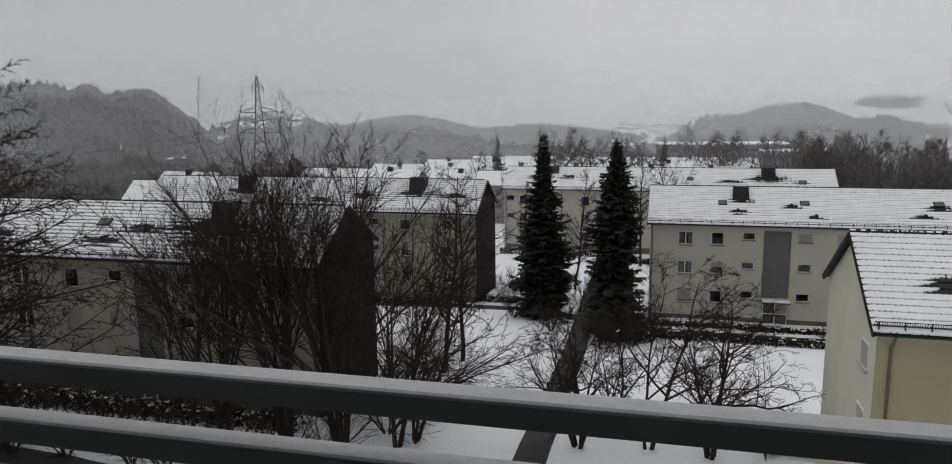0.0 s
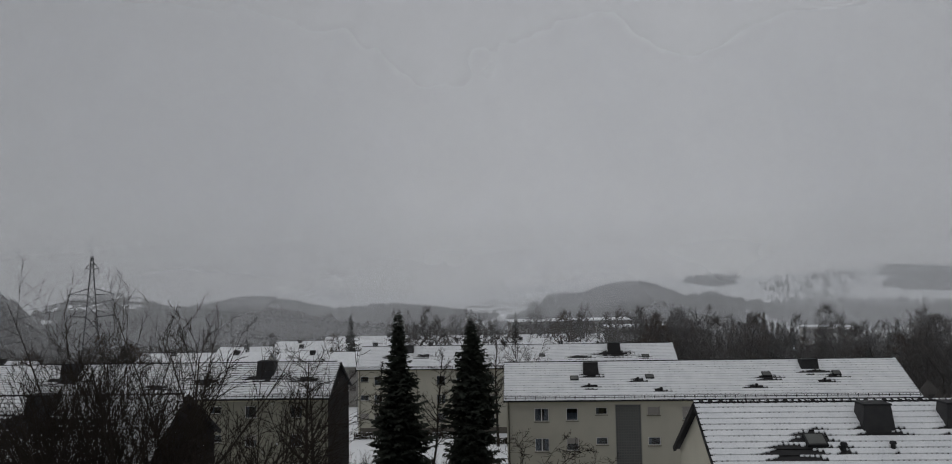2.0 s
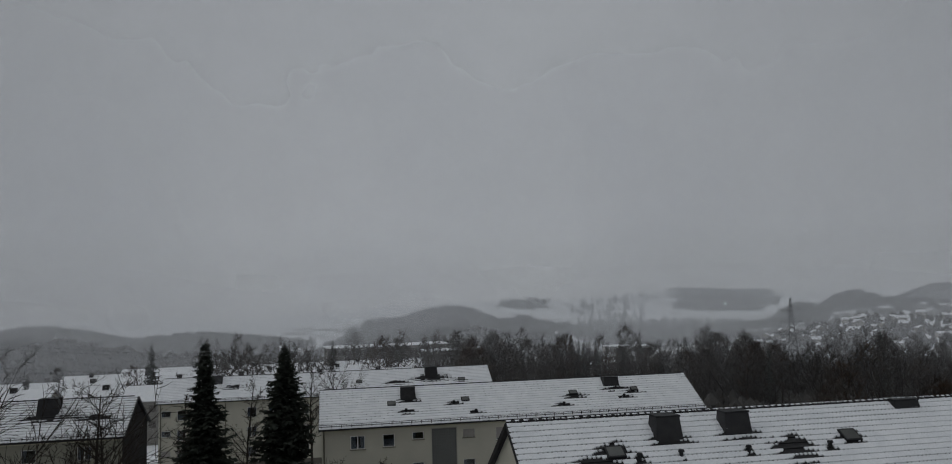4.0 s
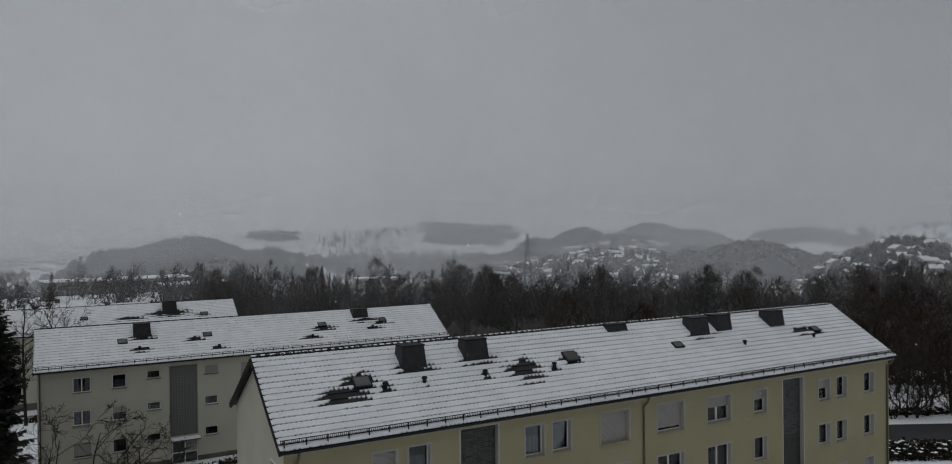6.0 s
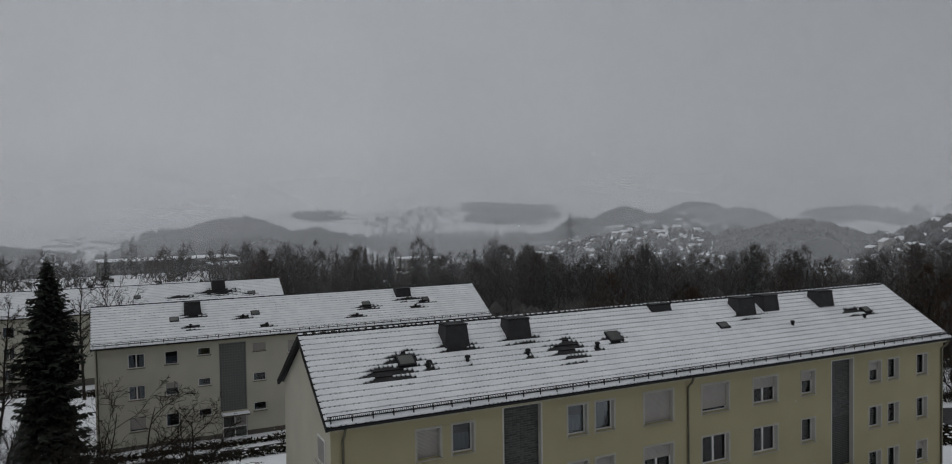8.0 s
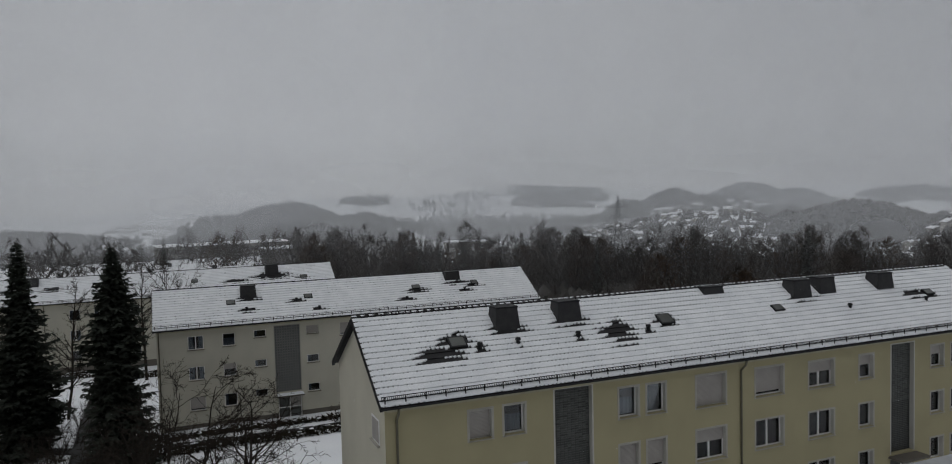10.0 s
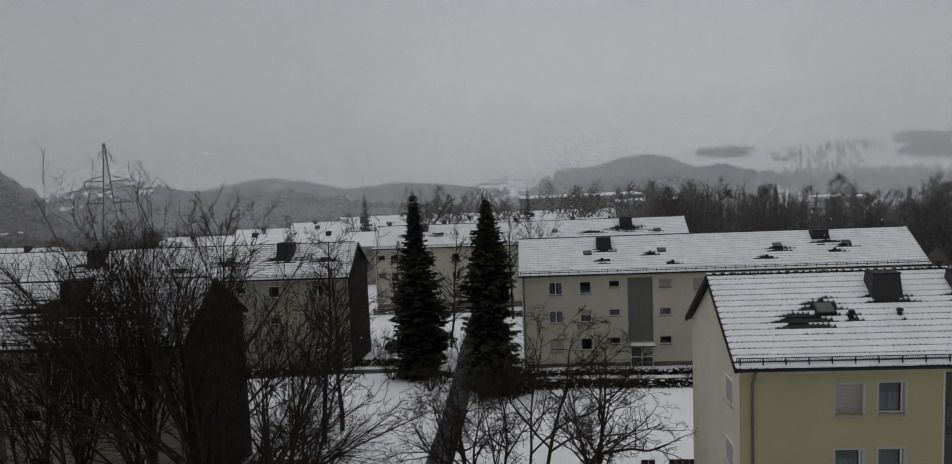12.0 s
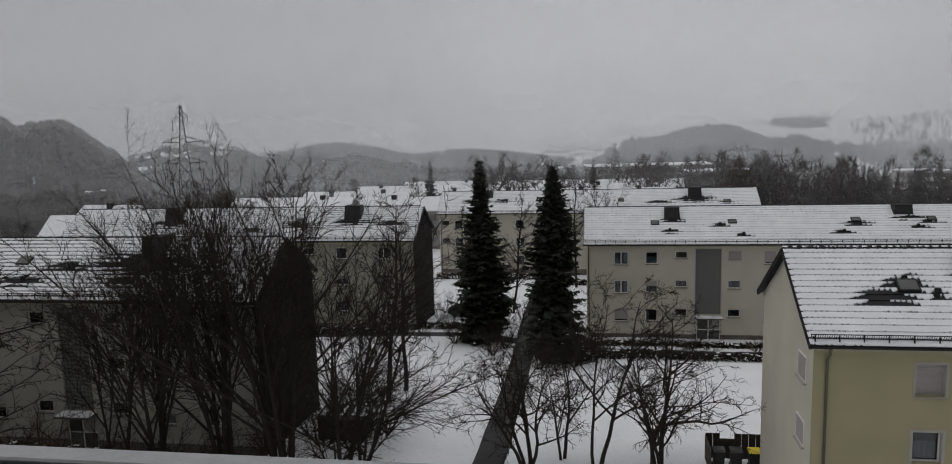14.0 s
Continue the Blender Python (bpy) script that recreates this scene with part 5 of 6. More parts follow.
for k, (x, y, h) in enumerate(((-8.6, 65.5, 3.0), (-9.4, 62.8, 2.2), (-2.2, 59.6, 2.6), (-5.0, 58.8, 2.4), (-0.8, 61.4, 2.4), (-13.6, 67.2, 2.6), (-5.2, 67.6, 3.0), (-10.6, 72.4, 2.8))):
    bare_tree(x, y, h, 0.06, THICKET, 380 + k, "dense dark shrub at the foot of a spruce", "shrubs below the spruces", stems=7, name="shrub", spread=0.55)
for k, (x, y, h) in enumerate(((-28, 31, 3.6), (-31, 33, 4.2), (-34, 32, 3.6), (-29.5, 33.5, 4.6), (-26.5, 33.0, 5.0), (-36.5, 33.5, 4.2), (-24.5, 31.5, 3.0), (-21.5, 31.0, 3.8), (-18.5, 31.5, 3.6), (-26, 30, 2.8), (-16.5, 33.0, 4.0), (-20.0, 29.8, 3.4), (-23.5, 29.5, 3.0), (-30, 30, 2.8), (-33, 29.5, 2.6), (-17.6, 36.4, 4.4), (-38.5, 31.5, 3.4), (-42, 32, 4), (-41, 34, 4), (-45, 35, 4))):
    bare_tree(x, y, h, 0.06, SHRUB, 230 + k, "tangled russet bare shrub in the snow", "shrubs below the tall trees", stems=6, name="shrub", spread=0.55, twig=RUSSET)
for k in range(2):
    bare_tree(-23.0 + 3.4 * k, 33.4, 3.8, 0.06, THICKET, 350 + k, "tall tangled bare shrub with dark twigs", "dark thicket below the tall trees", stems=5, name="shrub", spread=0.45)
ARCH = dict(SHRUB, lift=(-0.02, -0.05, -0.03, 0.0), bend=(0.10, 0.14, 0.2, 0.25), steps=(7, 5, 3, 1), count=(9, 8, 6), least=0.012)
for k, (x, y, h) in enumerate(((-14.6, 40.0, 5.0), (-13.4, 42.6, 4.4), (-15.8, 45.0, 4.6), (-16.8, 47.5, 4.0), (-16.6, 40.4, 5.0), (-18.0, 51.0, 3.6), (-14.8, 37.2, 5.2), (-16.2, 48.8, 3.8))):
    bare_tree(x, y, h, 0.08, ARCH, 280 + k, "arching bare shrub beside the slate gable", "arching shrubs by the gable", stems=5, name="shrub", spread=0.8)
for k, (x, y, h) in enumerate(((70.5, 43.4, 1.8), (74.0, 42.2, 1.5), (82.0, 40.0, 2.0), (78.0, 49.0, 2.6), (84.0, 47.5, 2.2), (66.0, 47.5, 2.6))):
    bare_tree(x, y, h, 0.06, SHRUB, 320 + k, "dense bare shrub beside the street", "shrubs by the street", stems=6, name="shrub", spread=0.6)
for k, (x, y, h) in enumerate(((-8.3, 78, 3.2), (-9.6, 74.5, 2.5), (-7.6, 71, 2.4), (-12.5, 84, 2.6), (-5.4, 76, 2.8), (-14, 92, 3), (-16.8, 76.0, 2.6), (-15.4, 74.6, 2.2), (-13.0, 76.5, 2.4), (-17.5, 82, 2.6), (-6.4, 81, 2.6), (-4.6, 86, 3.0), (-11.0, 79, 2.2))):
    bare_tree(x, y, h, 0.05, SHRUB, 260 + k, "bare shrub between the spruces", "shrubs between the blocks", stems=5, name="shrub", spread=0.6)


# ---- paths and roads on the snow ----
def strip(name, pts, width, mat, label, category, lift=0.05):
    s = Shape()
    rows = []
    for k in range(len(pts) - 1):
        a, b = Vector(pts[k]), Vector(pts[k + 1])
        n = max(2, int((b - a).length / 1.5))
        rows += [a.lerp(b, i / n) for i in range(n)]
    rows.append(Vector(pts[-1]))
    for k, p in enumerate(rows):
        d = (rows[min(k + 1, len(rows) - 1)] - rows[max(k - 1, 0)]).normalized()
        side = Vector((d.y, -d.x)) * width / 2
        wob = 0.07 * noise.noise(Vector((p.x * 0.9, p.y * 0.9, 1)))
        for q in (p - side * (1 + wob), p + side * (1 - wob)):
            s.v.append((q.x, q.y, land(q.x, q.y) + lift))
            s.v.append((q.x, q.y, land(q.x, q.y) - 0.12))
    for k in range(len(rows) - 1):
        i = 4 * k
        s.f += [(i, i + 4, i + 6, i + 2)[::-1], (i, i + 1, i + 5, i + 4), (i + 2, i + 6, i + 7, i + 3)]
    return tagged(part(name, s, mat), label, category, kind="structure")


strip("path", [(-6.2, 8.0), (-6.35, 39.2), (-6.6, 58.0), (-7.3, 75.0), (-8.2, 106.0)], 1.75, ASPHALT, "wet dark asphalt footpath cleared of snow", "path")
strip("road", [(-60.0, 68.0), (-30.0, 69.2), (-12.0, 71.3), (-5.0, 66.5), (2.0, 65.0), (36.0, 64.6)], 1.6, ASPHALT, "narrow wet dark service lane through snow", "road", 0.06)
strip("road_east", [(110.0, 8.7), (85.0, 26.0), (68.0, 37.8), (56.0, 46.2), (51.0, 58.0), (52.0, 100.0)], 6.6, ASPHALT, "wet dark street beside the yellow block", "road", 0.06)
strip("road_west", [(-70.0, 30.5), (-30.0, 29.0), (-14.0, 26.5)], 2.2, ASPHALT, "wet dark lane below the shrubs", "road", 0.06)


def footprints():
    rng = random.Random(8)
    s = Shape()
    x, y = -10.6, 66.0
    k = 0
    while y > 44:
        y -= rng.uniform(0.55, 0.8)
        x += 0.012 + 0.25 * math.sin(y * 0.4) * 0.25
        px = x + (0.16 if k % 2 else -0.16)
        z = land(px, y) + 0.012
        ring = [(px + 0.05 * math.cos(a), y + 0.11 * math.sin(a), z) for a in [math.pi * 2 * i / 7 for i in range(7)]]
        s.face(*ring)
        k += 1
    tagged(part("footprints", s, ASPHALT), "trail of dark footprints across the snowy lawn", "footprints", kind="stuff")


footprints()


# ---- bins, shelter, cars ----
def bin_enclosure():
    e = thing("bin_enclosure", (7.1, 39.6, land(7.1, 39.6)), "black wooden bin enclosure beside the yellow block", "enclosure")
    for x in (-1.55, 1.55):
        for k in range(5):
            b = Shape()
            b.box(x - 0.02, x + 0.02, -1.1 + 0.44 * k, -1.1 + 0.44 * k + 0.42, 0.05, 1.45)
            part("board", b, WOOD, e)
    for k in range(8):
        x = -1.52 + 0.38 * k
        if k in (2, 3):
            continue
        b = Shape()
        b.box(x, x + 0.36, 1.1, 1.14, 0.05, 1.5)
        part("board", b, WOOD, e)
    low = Shape()
    low.box(-0.78, 0.0, 1.1, 1.14, 0.05, 1.2)
    part("board", low, WOOD, e)
    for k, (x, lid) in enumerate(((-1.0, BLACKPLASTIC), (-0.1, BLACKPLASTIC), (0.85, YELLOWLID))):
        c = thing("wheeled_bin", (7.1 + x, 39.7, land(7.1 + x, 39.7)), "black wheeled bin with %s lid" % ("yellow" if lid is YELLOWLID else "black"), "bin", "bins in the enclosure")
        b = Shape()
        i = len(b.v)
        b.v.extend([(-0.25, -0.28, 0.05), (0.25, -0.28, 0.05), (0.25, 0.25, 0.05), (-0.25, 0.25, 0.05), (-0.3, -0.35, 0.98), (0.3, -0.35, 0.98), (0.3, 0.32, 0.98), (-0.3, 0.32, 0.98)])
        for q in ((0, 3, 2, 1), (0, 1, 5, 4), (1, 2, 6, 5), (2, 3, 7, 6), (3, 0, 4, 7), (4, 5, 6, 7)):
            b.f.append(tuple(i + z for z in q))
        part("body", b, BLACKPLASTIC, c)
        l = Shape()
        l.prism([(-0.38, 0.985), (-0.38, 1.02), (-0.2, 1.09), (0.3, 1.08), (0.36, 0.985)], -0.32, 0.32)
        part("lid", l, lid, c)
        for wx in (-0.26, 0.26):
            w = Shape()
            w.tube([Vector((wx - 0.03, 0.27, 0.1)), Vector((wx + 0.03, 0.27, 0.1))], [0.1, 0.1], 12)
            part("wheel", w, BLACKPLASTIC, c)


bin_enclosure()


def shelter():
    t = thing("bin_shelter", (-15.8, 42.4, land(-15.8, 42.4)), "dark weathered wooden bin shelter with patches of snow", "shelter")
    for k in range(8):
        b = Shape()
        b.box(-1.5 + 0.375 * k, -1.5 + 0.375 * k + 0.36, -0.9, -0.86, -0.3, 1.35)
        part("board", b, WOOD, t)
    for x in (-1.5, 1.46):
        b = Shape()
        b.box(x, x + 0.04, -0.855, 0.9, -0.3, 1.35)
        part("side", b, WOOD, t)
    b = Shape()
    b.prism([(-1.0, 1.36), (-1.0, 1.42), (1.0, 1.62), (1.0, 1.56)], -1.6, 1.6)
    roof = part("roof", b, WOOD, t)
    rng = random.Random(4)
    for k in range(5):
        x = -1.4 + 0.62 * k
        s = Shape()
        w = rng.uniform(0.2, 0.45)
        s.prism([(-0.6 + 0.4 * rng.random(), 1.47), (-0.5, 1.53), (0.6, 1.63), (0.8, 1.605)], x, x + w)
        part("snow_patch", s, ROOF_SNOW, roof)


shelter()


def car(x, y, turn, paint, label):
    c = thing("parked_car", (x, y, land(x, y) + 0.05), label, "car", "parked cars", turn=turn)
    b = Shape()
    b.prism([(-2.1, 0.3), (-2.15, 0.7), (-1.1, 0.85), (-0.5, 1.38), (1.1, 1.42), (1.8, 0.95), (2.1, 0.85), (2.1, 0.3)], -0.85, 0.85)
    part("body", b, paint, c)
    g = Shape()
    g.prism([(-0.95, 0.9), (-0.46, 1.32), (1.05, 1.35), (1.6, 0.95)], -0.862, 0.862)
    part("side_glazing", g, BLACKPLASTIC, c)
    s = Shape()
    s.prism([(-0.48, 1.395), (-0.4, 1.45), (1.0, 1.49), (1.1, 1.432)], -0.78, 0.78)
    part("roof_snow", s, ROOF_SNOW, c)
    for wx in (-0.8, 0.8):
        for wy in (-1.3, 1.3):
            w = Shape()
            w.tube([Vector((wx - 0.1, wy, 0.3)), Vector((wx + 0.1, wy, 0.3))], [0.31, 0.31], 14)
            part("wheel", w, BLACKPLASTIC, c)


car(-14.6, 80.5, 90, CARPAINT, "dark parked car with snow on its roof")


# ---- pylons and wires ----
def pylon(x, y, height, label, turn, widths):
    base = land(x, y)
    t = thing("power_pylon", (x, y, base - 0.5), label, "pylon", "power pylons", turn=turn)
    h = height

    def half(z):
        return 2.6 * (1 - z / h) ** 1.2 + 0.22

    legs = Shape()
    zs = [h * f for f in (0, 0.16, 0.3, 0.42, 0.53, 0.62, 0.7, 0.77, 0.83, 0.89, 0.95, 1.0)]
    cor = ((-1, -1), (1, -1), (1, 1), (-1, 1))
    for a, b in cor:
        part_leg = Shape()
        part_leg.tube([Vector((a * half(z), b * half(z), z)) for z in zs], [0.15] * len(zs), 4)
        part("leg", part_leg, STEEL, t)
    br = Shape()
    for z0, z1 in zip(zs, zs[1:]):
        for k in range(4):
            a, b = cor[k], cor[(k + 1) % 4]
            p, q = Vector((a[0] * half(z0), a[1] * half(z0), z0)), Vector((b[0] * half(z1), b[1] * half(z1), z1))
            p2, q2 = Vector((b[0] * half(z0), b[1] * half(z0), z0)), Vector((a[0] * half(z1), a[1] * half(z1), z1))
            br.tube([p, q], [0.085, 0.085], 3)
            br.tube([p2, q2], [0.085, 0.085], 3)
    part("bracing", br, STEEL, t)
    for f, w in widths:
        z = h * f
        arm = Shape()
        for s in (-1, 1):
            tip = Vector((s * w, 0, z + 0.2))
            for b in (-1, 1):
                arm.tube([Vector((s * half(z), b * half(z), z)), tip], [0.15, 0.11], 3)
            arm.tube([Vector((s * half(z), 0, z + 1.6)), tip], [0.15, 0.11], 3)
            arm.tube([tip, tip + Vector((0, 0, -1.6))], [0.1, 0.1], 4)
        part("crossarm", arm, STEEL, t)
    return t


def at_bearing(az, r):
    return r * math.sin(radians(az)), r * math.cos(radians(az))


P1 = at_bearing(-30.35, 218)
P1_H = 22 + 218 * math.tan(radians(2.02)) - land(*P1) + 0.5
pylon(*P1, P1_H, "tall lattice power pylon in the haze", 30, ((0.9, 1.6), (0.70, 5.2), (0.53, 5.6)))
P2 = at_bearing(33.3, 322)
P2_H = 22 - 322 * math.tan(radians(0.5)) - land(*P2) + 0.5
pylon(*P2, P2_H, "lattice power pylon above the town", -33, ((0.86, 5.0), (0.72, 4.2), (0.58, 6.5)))


def wires(a, b, sag, label, thick=0.06):
    w = Shape()
    pts = []
    for k in range(21):
        f = k / 20
        p = Vector(a).lerp(Vector(b), f)
        p.z -= sag * 4 * f * (1 - f)
        pts.append(p)
    w.tube(pts, [thick] * 21, 3)
    tagged(part("power_line", w, STEEL), label, "power line", "power lines")


for dx, f in ((-5, 0.70), (5, 0.70), (-5.4, 0.53), (5.4, 0.53)):
    top = land(*P1) + P1_H * f - 2
    a = (P1[0] + dx, P1[1], top)
    wires(a, (P1[0] - 190 + dx, P1[1] - 90, top - 8), 9, "sagging power line from the pylon", 0.09)
    wires(a, (P1[0] + 330 + dx, P1[1] + 210, top - 22), 9, "sagging power line from the pylon")


# ---- the estate further down: rows of snowy roofs ----
def row_house(length, depth, eave, rise, wins):
    h = thing("row_house", (0, 0, -400), "row of low houses with snowy roofs", "house", "rows of houses down the slope")
    w = Shape()
    w.box(0, length, 0.3, depth - 0.3, -7, eave)
    w.prism([(0.3, eave), (depth / 2, eave + rise - 0.15), (depth - 0.3, eave)], 0.1, length - 0.1)
    part("wall", w, FACADE, h)
    r = Shape()
    r.prism([(0, eave - 0.05), (0, eave + 0.12), (depth / 2, eave + rise + 0.12), (depth, eave + 0.12), (depth, eave - 0.05), (depth / 2, eave + rise - 0.1)], -0.3, length + 0.3)
    part("roof", r, ROOF_SNOW, h, "snow-covered pitched roof")
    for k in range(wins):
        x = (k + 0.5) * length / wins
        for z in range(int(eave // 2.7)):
            # Flat dark slab: the shade inside the window is put into its colour.
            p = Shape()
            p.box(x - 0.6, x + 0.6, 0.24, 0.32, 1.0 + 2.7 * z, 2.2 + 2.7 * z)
            part("window", p, ROOM_GLOOM, h)
        if k % 3 == 1:
            c = Shape()
            c.box(x - 0.5, x + 0.5, depth / 2 - 1.0, depth / 2 - 0.1, eave, eave + rise + 0.55)
            part("chimney", c, SLATE, h)
    return h


row_a = row_house(26.0, 9.6, 5.6, 2.3, 6)
row_b = row_house(12.0, 9.0, 3.2, 3.4, 3)
small = row_house(9.5, 8.5, 4.2, 3.6, 2)
def valley_house(length, depth, eave, rise):
    h = thing("house", (0, 0, -420), "small house with snowy roof in the valley town", "house", "houses of the valley town")
    w = Shape()
    w.box(0, length, 0.3, depth - 0.3, -3, eave)
    w.prism([(0.3, eave), (depth / 2, eave + rise - 0.15), (depth - 0.3, eave)], 0.1, length - 0.1)
    part("wall", w, FACADE, h)
    r = Shape()
    r.prism([(0, eave - 0.05), (0, eave + 0.12), (depth / 2, eave + rise + 0.12), (depth, eave + 0.12), (depth, eave - 0.05), (depth / 2, eave + rise - 0.1)], -0.3, length + 0.3)
    part("roof", r, ROOF_SNOW, h, "snow-covered pitched roof")
    c = Shape()
    c.box(length * 0.6, length * 0.6 + 0.8, depth / 2 - 0.6, depth / 2 + 0.4, eave, eave + rise + 1.0)
    part("chimney", c, SLATE, h)
    return h


town = [valley_house(9.0, 7.5, 4.6, 2.0), valley_house(12.0, 8.0, 3.6, 1.8), valley_house(7.5, 8.0, 5.4, 2.2)]
for o in (small, row_b):
    tagged(o, "house with snowy roof in the valley", "house", "houses in the valley")
rng = random.Random(77)


def put_house(src, az, r, turn, lift=0.0, size=1.0):
    x, y = at_bearing(az, r)
    return copy_thing(src, pose(x, y, land(x, y) + lift, 0, 0, turn) @ Matrix.Diagonal((size, size, size, 1)))


def house_at(src, x, y, turn, roof_z=None, size=1.0):
    z = land(x, y) if roof_z is None else roof_z
    return copy_thing(src, pose(x, y, z, 0, 0, turn) @ Matrix.Diagonal((size, size, size, 1)))


for y, z, xs in ((143, 0.1, (-76, -47)), (170, -0.9, (-70, -40, -10)), (198, -2.1, (-66, -36, -6)), (228, -3.2, (-60, -30, 0))):
    for x in xs:
        house_at(row_a, x, y + rng.uniform(-2, 2), rng.uniform(-2, 2), z)
house_at(row_b, -85, 101, 4, 3.1)
house_at(row_b, -94, 120, -6, 2.8)
for k in range(150):
    az, r = rng.uniform(30, 47.5), rng.uniform(480, 850)
    put_house(rng.choice(town), az, r, rng.choice((0, 90)) + rng.uniform(-25, 25) - az, size=rng.uniform(0.75, 1.0))
for k in range(74):
    az, r = rng.uniform(51, 66), rng.uniform(360, 560)
    put_house(rng.choice(town), az, r, rng.choice((0, 90)) + rng.uniform(-35, 35) - az, size=rng.uniform(0.65, 0.9))
for k in range(44):
    az, r = rng.uniform(-7.5, 2), rng.uniform(1080, 1500)
    put_house(town[1], az, r, rng.uniform(-14, 14) - az, size=rng.uniform(0.8, 1.2))
for k in range(20):
    az, r = rng.uniform(-34, -27), rng.uniform(600, 720)
    put_house(rng.choice(town), az, r, rng.uniform(-40, 40), lift=5, size=rng.uniform(0.9, 1.2))


def flat_hall(az, r, length, depth, height, lift, turn, label):
    """A low flat-roofed school building with bands of windows."""
    x, y = at_bearing(az, r)
    h = thing("school_building", (x, y, land(x, y) + lift), label, "school", turn=turn)
    w = Shape()
    w.box(-length / 2, length / 2, 0, depth, -6, height)
    part("wall", w, FACADE, h)
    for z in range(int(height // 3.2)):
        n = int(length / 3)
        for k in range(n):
            # Windows are dark slabs on the wall, room shade painted in.
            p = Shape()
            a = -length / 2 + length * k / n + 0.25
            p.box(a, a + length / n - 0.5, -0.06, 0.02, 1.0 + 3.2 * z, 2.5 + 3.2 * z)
            part("window", p, ROOM_GLOOM, h)
    r2 = Shape()
    r2.rounded(-length / 2 - 0.4, length / 2 + 0.4, -0.4, depth + 0.4, height + 0.004, height + 0.28, 0.1)
    part("roof_snow", r2, ROOF_SNOW, h, "flat snow-covered roof")


flat_hall(-37.6, 345, 24, 6, 5.0, -0.5 - 5.0 - land(*at_bearing(-37.6, 345)), 34, "flat-roofed building on the hazy hillside")
flat_hall(4.0, 262, 42, 14, 6.6, 6.5, 6, "long flat-roofed school building behind trees")
flat_hall(9.2, 250, 20, 12, 6.6, 4.0, 6, "long flat-roofed school building behind trees")
flat_hall(21.8, 330, 18, 10, 9.8, 6.0, -12, "pale flat-roofed building behind the tree belt")


# ---- woods ----
WOODS = "belt of bare trees behind the blocks"
seeds = [crown_tree(0, -300 - 20 * k, 15.0 + 0.6 * (k % 3), 0.24, 300 + k, "bare tree in the dark belt of woodland", WOODS, foot=1.2 + 0.5 * (k % 3), reach=3.6 + 0.5 * (k % 2), count=240, least=0.038, stems=1 + (k % 2), twig=0.95, fan=4, side=1, belly=(0.42, 0.5, 0.34, 0.45, 0.4)[k], twig_mat=(FARTWIG, RUSSET, FARTWIG, TWIG, FARTWIG)[k]) for k in range(5)]
far_spruce = spruce(0, -420, 16.0, 3.0, 21, "dark conifer in the belt of woodland", WOODS, 0.85, 0.7)
rng = random.Random(12)
templates = []
for k in range(5):
    out = [Shape(), Shape(), Shape()]
    crowned(random.Random(400 + 7 * k), 15.0, 1.2, 3.8 + 0.3 * (k % 3), 76, 0.24, 0.075, out, stems=1, twig=1.4, fan=3, side=0, belly=(0.42, 0.5, 0.34, 0.45, 0.4)[k])
    verts, faces = [], []
    for s in out:
        faces += [tuple(len(verts) + i for i in f) for f in s.f]
        verts += s.v
    templates.append((verts, faces))
belt = Shape()


def distant_tree(x, y, size):
    verts, faces = rng.choice(templates)
    a = rng.uniform(0, 6.28)
    ca, sa, z = math.cos(a) * size, math.sin(a) * size, land(x, y) - 0.3
    i = len(belt.v)
    belt.v.extend([(x + ca * p[0] - sa * p[1], y + sa * p[0] + ca * p[1], z + size * p[2]) for p in verts])
    belt.f.extend([tuple(i + k for k in f) for f in faces])


spots = []


def belt_top(az):
    """Degrees below the eye's level at which the belt of trees ends."""
    return 3.0 + 0.35 * math.sin(az * 0.62) + 0.25 * math.sin(az * 1.7 + 1)


for k in range(190):
    az = rng.uniform(9.5, 68)
    spots.append((az, rng.uniform(128, 190) if az > 26 else rng.uniform(150, 215), belt_top(az) + 0.45))
for k in range(52):
    spots.append((rng.uniform(-10, 11), rng.uniform(190, 300), 2.3))
for k in range(44):
    spots.append((rng.uniform(-10, 12), rng.uniform(165, 245), 2.9))
for k in range(30):
    spots.append((rng.uniform(9.5, 23), rng.uniform(165, 230), 2.5))
for k in range(120):
    az = rng.uniform(22, 68)
    spots.append((az, rng.uniform(195, 320), belt_top(az) - 0.05))
for k in range(120):
    spots.append((rng.uniform(-66, -8), rng.uniform(190, 400), 4.4))
for k in range(14):
    spots.append((rng.uniform(-62, -44), rng.uniform(95, 150), 4.8))
for az, r, el in spots:
    x, y = at_bearing(az, r)
    top = 22 - r * math.tan(radians(el)) + min(rng.gauss(-1.7, 2.0), 1.0)
    size = max((top - land(x, y)) / 15.5, 0.45)
    if rng.random() < 0.10:
        bare_copy(far_spruce, x, y, rng.uniform(0, 360), min(size, 1.3))
    elif r < 185 and az > 0:
        bare_copy(rng.choice(seeds), x, y, rng.uniform(0, 360), size)
    else:
        distant_tree(x, y, min(size, 1.6))
tagged(part("distant_trees", belt, FARTWIG), "grey-brown belt of bare trees in the haze", "woodland", kind="stuff")
